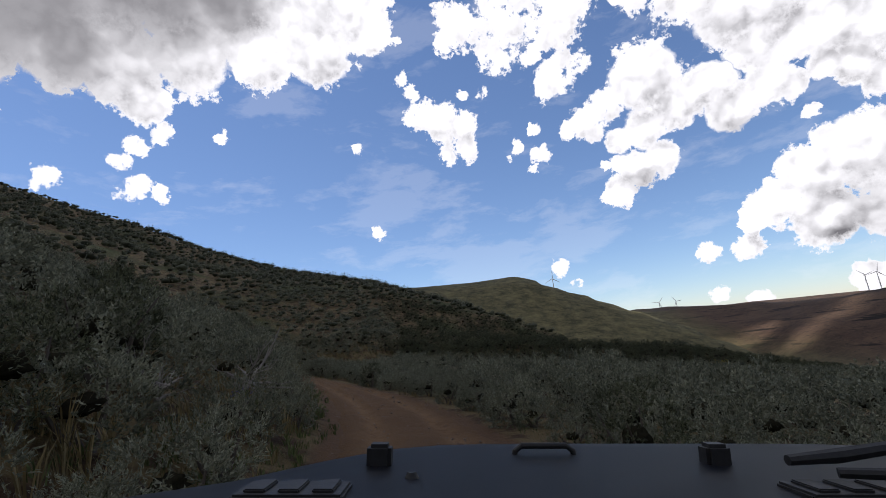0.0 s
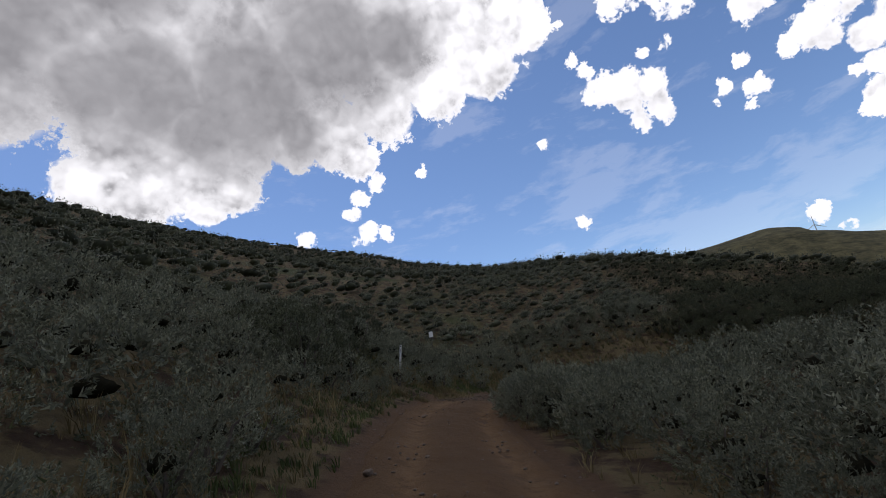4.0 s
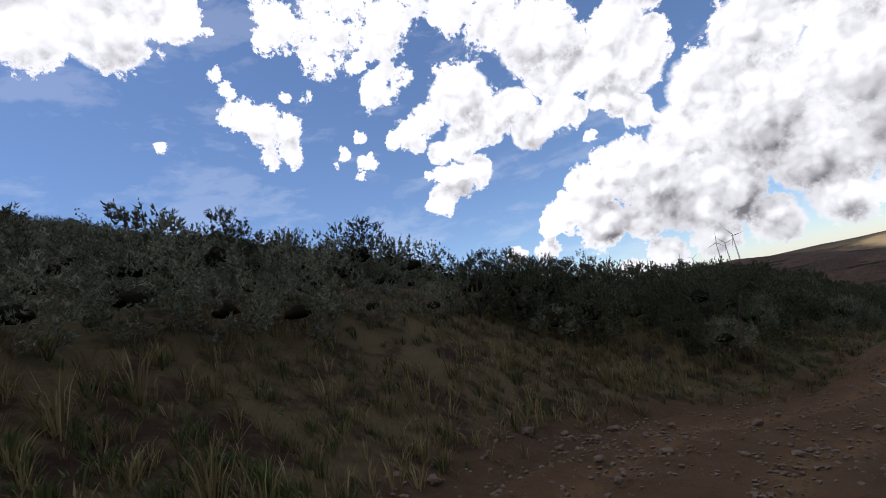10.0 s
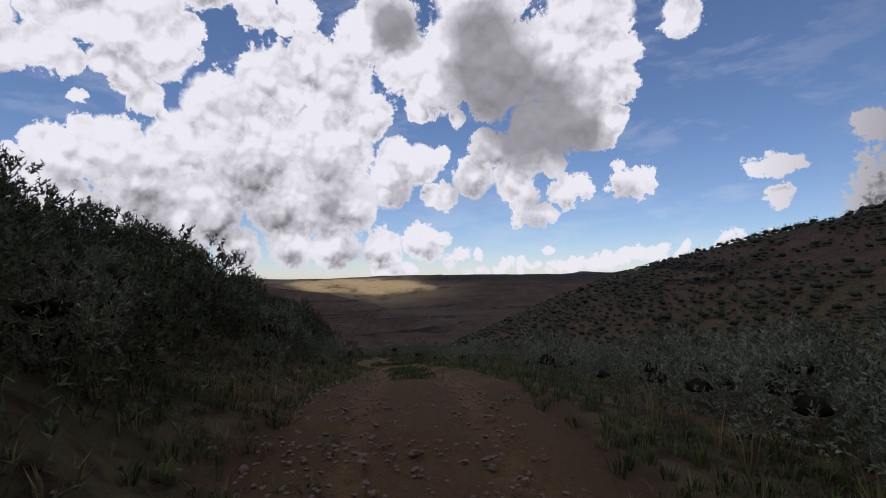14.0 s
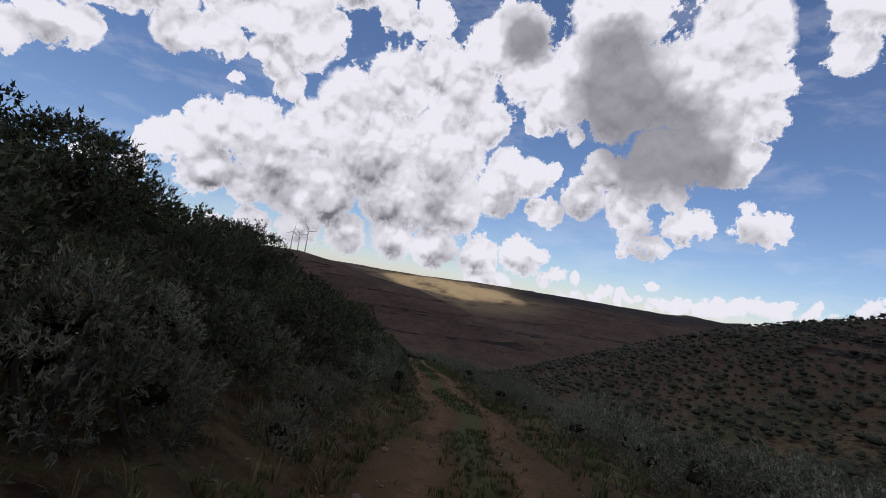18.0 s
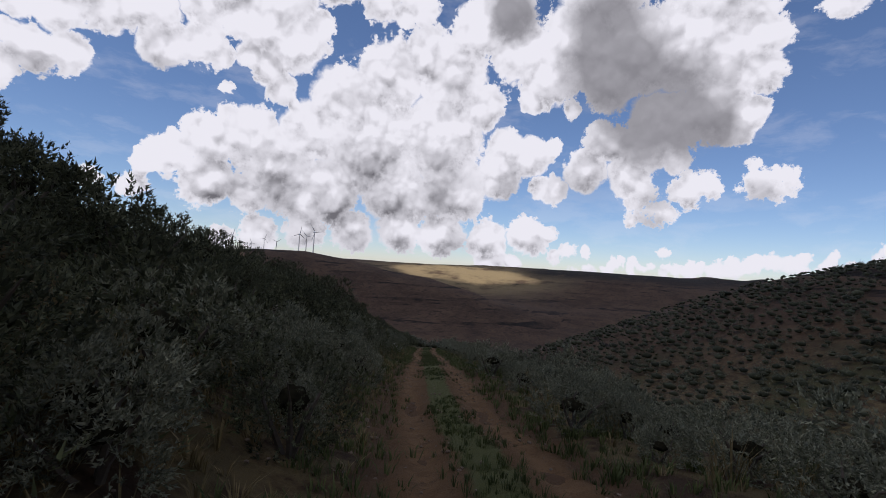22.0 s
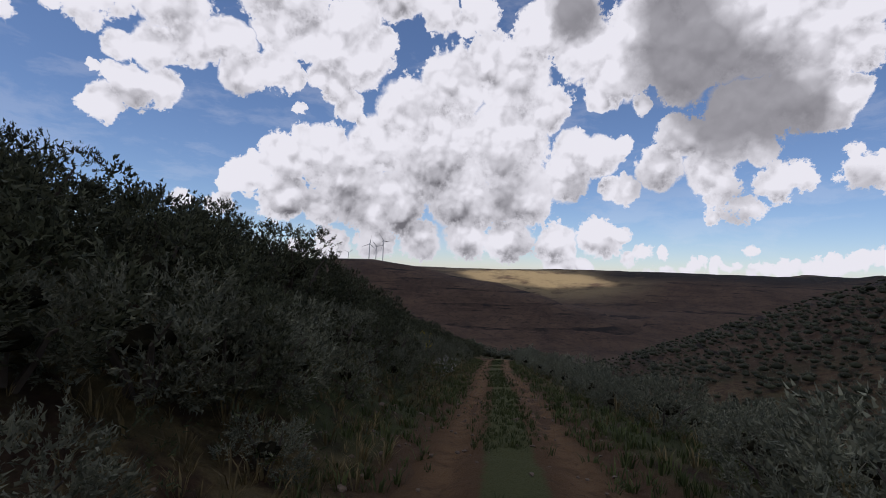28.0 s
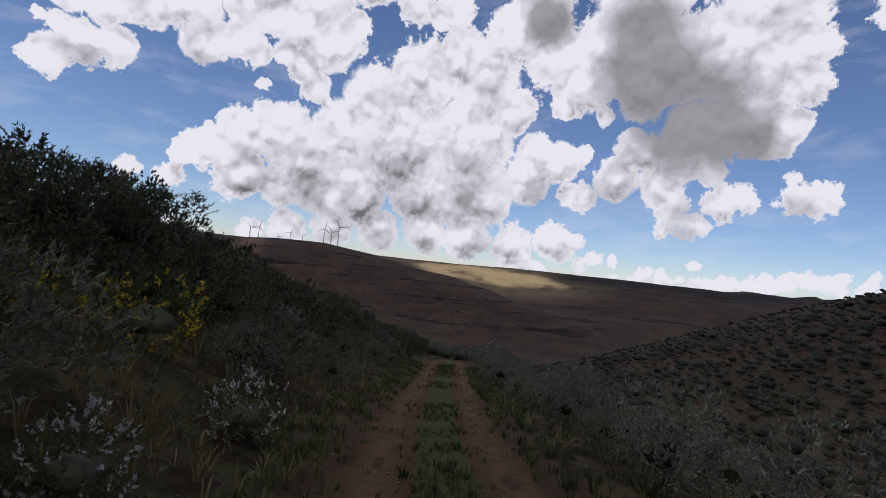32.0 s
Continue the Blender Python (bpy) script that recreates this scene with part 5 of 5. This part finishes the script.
def turbine(turn, spin):
    top = new("wind_turbine")
    tagged(top, "pale grey three-bladed wind turbine on the far ridge", "wind turbine", "wind turbines on the ridge")
    bm = bmesh.new()
    tube(bm, [Vector((0, 0, z)) for z in (-30, 20, 50, 79)], [2.6, 2.3, 1.9, 1.5], 14)
    part("tower", bm, M_TURBINE, top)
    bm = bmesh.new()
    slab(bm, 4.0, 10.5, 4.0, pose(0, 1.8, 80.8), 0.8)
    part("nacelle", bm, M_TURBINE, top)
    bm = bmesh.new()
    bmesh.ops.create_uvsphere(bm, u_segments=12, v_segments=8, radius=1.9, matrix=pose(0, -4.4, 80.8))
    hub = part("hub", bm, M_TURBINE, top)
    for k in range(3):
        bm = bmesh.new()
        a = radians(spin + 120 * k)
        d, w = Vector((math.sin(a), 0, math.cos(a))), Vector((math.cos(a), 0, -math.sin(a)))
        c = Vector((0, -4.6, 80.8))
        secs = []
        for r, wide, thick in ((1.2, 1.1, 1.0), (6, 2.1, 0.8), (16, 1.7, 0.5), (30, 1.0, 0.3), (40, 0.35, 0.12)):
            p = c + d * r
            secs.append([bm.verts.new(p + w * wide * u + Vector((0, thick * v, 0))) for u, v in ((-0.6, 0), (-0.1, 0.7), (1.0, 0), (-0.1, -0.7))])
        for s0, s1 in zip(secs, secs[1:]):
            for i in range(4):
                bm.faces.new((s0[i], s0[(i + 1) % 4], s1[(i + 1) % 4], s1[i]))
        bm.faces.new(secs[0][::-1])
        bm.faces.new(secs[-1])
        part("blade", bm, M_TURBINE, top)
    return top


EYE = Vector((22.3, 73.5, -4.5))
# where each hub stands against the sky: turn, height, distance, spin, turn of the rotor
for az, el, dist, spin, face in ((-48.3, 2.6, 2200, 8, 30), (-49.9, 2.95, 1950, -38, 55), (-49.1, 2.35, 2350, 75, 40), (-44.6, 1.75, 3300, 20, 40), (-45.9, 1.5, 3500, 55, 30), (-43.3, 1.15, 3900, 95, 40), (-41.3, 1.9, 2700, 15, 30), (-40.4, 1.75, 2800, 70, 50), (-22.6, 2.0, 3000, 40, 10), (-24.3, 1.9, 3100, 85, 20), (-11.6, 6.6, 2300, 5, 0)):
    hubp = EYE + heading(az, el) * dist
    t = turbine(0, spin)
    t.matrix_basis = pose(hubp.x, hubp.y, hubp.z - 80.8, 0, 0, az + face * 0.6)

# ---- dead sagebrush, flowers ----


def dead_wood(x, y, size, rng, label):
    z = float(height([x], [y])[0])
    top = new("dead_sagebrush")
    top.matrix_basis = pose(x, y, z - 0.02, 0, 0, rng.uniform(0, 360)) @ Matrix.Diagonal((size, size, size, 1))
    tagged(top, label, "dead bush", "dead sagebrush")
    bm = bmesh.new()
    tube(bm, [Vector((0, 0, -0.1)), Vector((0.04, 0.02, 0.18)), Vector((0.02, 0.06, 0.4))], [0.075, 0.06, 0.045], 7)
    part("trunk", bm, M_DEADWOOD, top)
    for k in range(11):
        bm = bmesh.new()
        p = Vector((0.02, 0.04, rng.uniform(0.12, 0.4)))
        a, lift = rng.uniform(0, 6.28), rng.uniform(-0.15, 0.75)
        pts, rad, r = [p.copy()], [0.036], 0.036
        for i in range(5):
            a += rng.normal() * 0.45
            lift += rng.normal() * 0.3
            p = p + Vector((math.cos(a), math.sin(a), lift)) * rng.uniform(0.11, 0.2)
            p.z = max(p.z, 0.0)
            r *= 0.72
            pts.append(p.copy())
            rad.append(r)
            if i in (1, 2, 3):
                b = a + rng.choice((-1, 1)) * rng.uniform(0.5, 1.1)
                e = p + Vector((math.cos(b), math.sin(b), lift + 0.2)) * rng.uniform(0.12, 0.28)
                tube(bm, [p.copy(), (p + e) / 2 + Vector(rng.normal(size=3)) * 0.02, e], [r * 0.7, r * 0.5, r * 0.2], 4)
        tube(bm, pts, rad, 6)
        part("branch", bm, M_DEADWOOD, top)


R4 = np.random.RandomState(44)
for x, y, sz, lb in ((-4.9, 11.0, 1.25, "bleached dead sagebrush lying on the dark bank"), (-5.6, 13.2, 1.0, "bleached dead sagebrush lying on the dark bank"), (-9.6, 25.4, 0.5, "grey dead branches under the living sagebrush"), (-8.6, 23.4, 0.45, "grey dead branches under the living sagebrush"), (-4.6, 7.4, 0.9, "grey dead branches under the living sagebrush"), (27.6, 85.6, 1.5, "bare dead brush standing on the spur"), (23.4, 79.2, 0.9, "bare dead brush standing on the spur"), (1.5, 70.4, 0.6, "bare dead brush standing on the spur")):
    dead_wood(x, y, sz, R4, lb)


def flower_shrub(x, y, size, mat, label, group, rng):
    z = float(height([x], [y])[0])
    top = new("flowering_shrub")
    top.matrix_basis = pose(x, y, z - 0.02, 0, 0, rng.uniform(0, 360)) @ Matrix.Diagonal((size, size, size, 1))
    tagged(top, label, "shrub", group)
    V, Q, core, cf = bush_shape(rng, 120, 8, 0.22, 2, 0.9)
    ob = new("foliage", tri_mesh("foliage", V, Q, core, cf, (M_GREEN, M_SAGE_DARK)))
    ob.parent = top
    V, Q, core, cf = bush_shape(rng, 90, 7, 0.13, 1, 1.05, 0.4)
    me = mesh_from("blossom", V, Q, mat, smooth=False)
    ob = new("blossom", me)
    ob.parent = top
    ob.location = (0, 0, 0.05)


M_PALE = sage_material("pale_white_flowers", (0.45, 0.43, 0.40), (0.72, 0.70, 0.66))
M_LUPINE = sage_material("blue_violet_flowers", (0.10, 0.09, 0.22), (0.24, 0.22, 0.42))
for x, y, sz, m, lb in ((46.4, 90.0, 0.95, M_YELLOW, "shrub covered with yellow flowers on the bank"), (45.0, 89.9, 0.65, M_YELLOW, "shrub covered with yellow flowers on the bank"), (46.6, 91.2, 0.5, M_YELLOW, "shrub covered with yellow flowers on the bank"), (47.0, 88.7, 0.75, M_PALE, "low shrub dotted with pale white flowers"), (44.6, 87.6, 0.6, M_PALE, "low shrub dotted with pale white flowers"), (-9.3, 26.9, 0.55, M_LUPINE, "clump of blue-violet wild flowers by the track"), (-6.2, 17.4, 0.5, M_LUPINE, "clump of blue-violet wild flowers by the track"), (-4.4, 9.8, 0.4, M_LUPINE, "clump of blue-violet wild flowers by the track")):
    flower_shrub(x, y, sz, m, lb, "flowering shrubs beside the track", R4)


def small_tree(x, y, size, label, rng):
    """A lone round-headed shrub tree: stem, limbs, and a crown of small leaves."""
    z = float(height([x], [y])[0])
    top = new("shrub_tree")
    top.matrix_basis = pose(x, y, z - 0.05, 0, 0, 40) @ Matrix.Diagonal((size, size, size, 1))
    tagged(top, label, "tree", "lone trees on the spur")
    bm = bmesh.new()
    tube(bm, [Vector((0, 0, -0.1)), Vector((0.05, 0.02, 0.5)), Vector((0.02, -0.03, 1.0)), Vector((0.06, 0.0, 1.4))], [0.09, 0.07, 0.05, 0.03], 7)
    part("trunk", bm, M_BARK, top)
    for k in range(6):
        a = k * 1.05 + rng.uniform(-0.3, 0.3)
        bm = bmesh.new()
        h = rng.uniform(0.7, 1.1)
        tube(bm, [Vector((0.03, 0, h)), Vector((0.25 * math.cos(a), 0.25 * math.sin(a), h + 0.22)), Vector((0.5 * math.cos(a), 0.5 * math.sin(a), h + 0.6))], [0.035, 0.025, 0.01], 5)
        part("limb", bm, M_BARK, top)
    V, Q, core, cf = bush_shape(rng, 240, 11, 0.16, 3, 1.25, 0.17, 0.7)
    ob = new("crown", tri_mesh("crown", V + np.array([0, 0, 0.72]), Q, core + np.array([0, 0, 0.72]), cf, (M_SAGE_DARK, M_CORE_SHADE)))
    ob.parent = top


small_tree(16.7, 80.3, 1.0, "lone round-headed dark shrub tree on the spur", R4)
small_tree(35.5, 90.8, 0.9, "lone round-headed dark shrub tree on the spur", R4)

# ---- the off-road car that stands at the start of the track ----
M_PAINT = plain_material("black_blue_car_paint", (0.008, 0.009, 0.013), (0.016, 0.018, 0.024), 3.0, 0.5, bump=0.02)
M_TYRE = plain_material("worn_black_tyre", (0.015, 0.015, 0.015), (0.035, 0.033, 0.03), 25.0, 0.9)
M_RIM = plain_material("dull_grey_wheel", (0.10, 0.10, 0.10), (0.18, 0.18, 0.18), 8.0, 0.45, 0.8, 0.05)
M_LAMP = plain_material("clear_lamp_glass", (0.5, 0.5, 0.5), (0.6, 0.6, 0.6), 8.0, 0.1, bump=0)


def off_road_car():
    top = new("off_road_car")
    tagged(top, "dark off-road car with an open top on the dirt track", "car")
    x, y, z, a, b, c = PATH[0][1:]
    top.matrix_basis = pose(x, y, z, a, b, c) @ pose(0, 0, 0, -103, 0, 0)
    mid = 0.34
    # bonnet: a crowned panel that narrows to the front
    bm = bmesh.new()
    rows = []
    for yy in np.linspace(0.92, 2.10, 16):
        k = (yy - 0.92) / 1.18
        lo = np.interp(yy, [0.92, 1.32, 1.53, 1.89, 2.02, 2.10], [-1.35, -0.96, -0.66, -0.40, -0.22, 0.05])
        hi = np.interp(yy, [0.92, 1.5, 1.95, 2.10], [1.7, 1.8, 1.85, 1.7])
        drop = 0.045 * max(0.0, (k - 0.85) / 0.15) ** 2
        rows.append([bm.verts.new((lo + (hi - lo) * u, yy, -0.315 + 0.012 * k - drop - 0.045 * abs(2 * u - 1) ** 6)) for u in np.linspace(0, 1, 15)])
    for r0, r1 in zip(rows, rows[1:]):
        for i in range(14):
            bm.faces.new((r0[i], r0[i + 1], r1[i + 1], r1[i]))
    bmesh.ops.solidify(bm, geom=bm.faces[:], thickness=0.03)
    for f in bm.faces:
        f.smooth = True
    hood = part("hood", bm, M_PAINT, top, "dusty black-blue painted hood")
    bm = bmesh.new()
    tube(bm, [Vector((mid - 0.1, 1.74, -0.325)), Vector((mid - 0.097, 1.74, -0.296)), Vector((mid - 0.075, 1.74, -0.280)), Vector((mid + 0.075, 1.74, -0.280)), Vector((mid + 0.097, 1.74, -0.296)), Vector((mid + 0.1, 1.74, -0.325))], [0.010] * 6, 10)
    part("handle", bm, M_BLACK, hood, "black footman loop")
    for xx in (-0.195, 0.84):
        bm = bmesh.new()
        vs = slab(bm, 0.075, 0.07, 0.075, pose(xx, 1.60, -0.287), 0.012)
        part("rubber_stop", bm, M_BLACK, hood, "black rubber windscreen stop")
    bm = bmesh.new()
    bmesh.ops.create_cone(bm, cap_ends=True, segments=14, radius1=0.022, radius2=0.012, depth=0.02, matrix=pose(-0.085, 1.42, -0.305))
    part("washer_nozzle", bm, M_BLACK, hood)
    for xx in (-0.36, 0.98):
        bm = bmesh.new()
        slab(bm, 0.26, 0.14, 0.018, pose(xx, 1.27, -0.308), 0.006)
        for k in range(3):
            slab(bm, 0.05, 0.10, 0.01, pose(xx - 0.08 + 0.08 * k, 1.27, -0.296), 0.003)
        part("vent", bm, M_BLACK, hood, "black slotted hood vent")
    bm = bmesh.new()
    tube(bm, [Vector((1.30, 1.02, -0.27)), Vector((1.12, 1.16, -0.25)), Vector((0.94, 1.24, -0.26))], [0.018, 0.015, 0.012], 8)
    arm = part("wiper", bm, M_BLACK, top)
    bm = bmesh.new()
    tube(bm, [Vector((0.93, 1.40, -0.262)), Vector((1.08, 1.41, -0.252)), Vector((1.24, 1.42, -0.232))], [0.014, 0.02, 0.018], 8)
    part("wiper_blade", bm, M_BLACK, arm)
    bm = bmesh.new()
    slab(bm, 1.62, 0.28, 0.10, pose(mid, 0.78, -0.36), 0.03)
    part("cowl", bm, M_BLACK, top)
    bm = bmesh.new()
    slab(bm, 1.40, 1.15, 0.42, pose(mid, 1.47, -0.60), 0.04)
    part("engine_bay", bm, M_PAINT, top)
    for sx in (-1, 1):
        bm = bmesh.new()
        slab(bm, 0.30, 1.15, 0.06, pose(mid + sx * 0.86, 1.52, -0.47), 0.025)
        slab(bm, 0.34, 0.08, 0.30, pose(mid + sx * 0.79, 0.98, -0.62, 20, 0, 0), 0.025)
        part("fender", bm, M_BLACK, top)
    bm = bmesh.new()
    slab(bm, 1.30, 0.06, 0.46, pose(mid, 2.08, -0.62), 0.025)
    grille = part("grille", bm, M_PAINT, top)
    for k in range(7):
        bm = bmesh.new()
        slab(bm, 0.05, 0.012, 0.28, pose(mid - 0.3 + 0.1 * k, 2.114, -0.60), 0.005)
        part("slot", bm, M_BLACK, grille)
    for sx in (-1, 1):
        bm = bmesh.new()
        bmesh.ops.create_cone(bm, cap_ends=True, segments=24, radius1=0.095, radius2=0.09, depth=0.03, matrix=pose(mid + sx * 0.5, 2.12, -0.56, 90, 0, 0))
        part("headlight", bm, M_LAMP, top)
    bm = bmesh.new()
    slab(bm, 1.75, 0.18, 0.18, pose(mid, 2.28, -0.95), 0.03)
    part("bumper", bm, M_BLACK, top)
    bm = bmesh.new()
    for w, d, h, px, py, pz in ((1.50, 2.0, 0.06, mid, -0.35, -1.02), (0.06, 1.1, 0.40, mid - 0.76, 0.1, -0.82), (0.06, 1.1, 0.40, mid + 0.76, 0.1, -0.82), (1.50, 0.06, 0.40, mid, -1.35, -0.82)):
        slab(bm, w, d, h, pose(px, py, pz), 0.02)
    part("tub", bm, M_PAINT, top)
    for sx in (-1, 1):
        for yy in (1.55, -0.95):
            bm = bmesh.new()
            ring = []
            for k in range(36):
                q = 2 * math.pi * k / 36
                ring.append([bm.verts.new((w, r * math.cos(q), r * math.sin(q))) for w, r in ((-0.12, 0.24), (-0.13, 0.34), (-0.09, 0.40 + 0.012 * (k % 2)), (0.09, 0.40 + 0.012 * (k % 2)), (0.13, 0.34), (0.12, 0.24))])
            for k in range(36):
                n = ring[(k + 1) % 36]
                for i in range(6):
                    bm.faces.new((ring[k][i], ring[k][(i + 1) % 6], n[(i + 1) % 6], n[i]))
            wheel = part("wheel", bm, M_TYRE, top)
            wheel.location = (mid + sx * 0.78, yy, -1.17)
            bm = bmesh.new()
            bmesh.ops.create_cone(bm, cap_ends=True, segments=24, radius1=0.25, radius2=0.22, depth=0.16, matrix=pose(0, 0, 0, 0, 90 * sx, 0))
            bmesh.ops.create_cone(bm, cap_ends=True, segments=12, radius1=0.06, radius2=0.05, depth=0.2, matrix=pose(sx * 0.02, 0, 0, 0, 90 * sx, 0))
            part("rim", bm, M_RIM, wheel)


off_road_car()
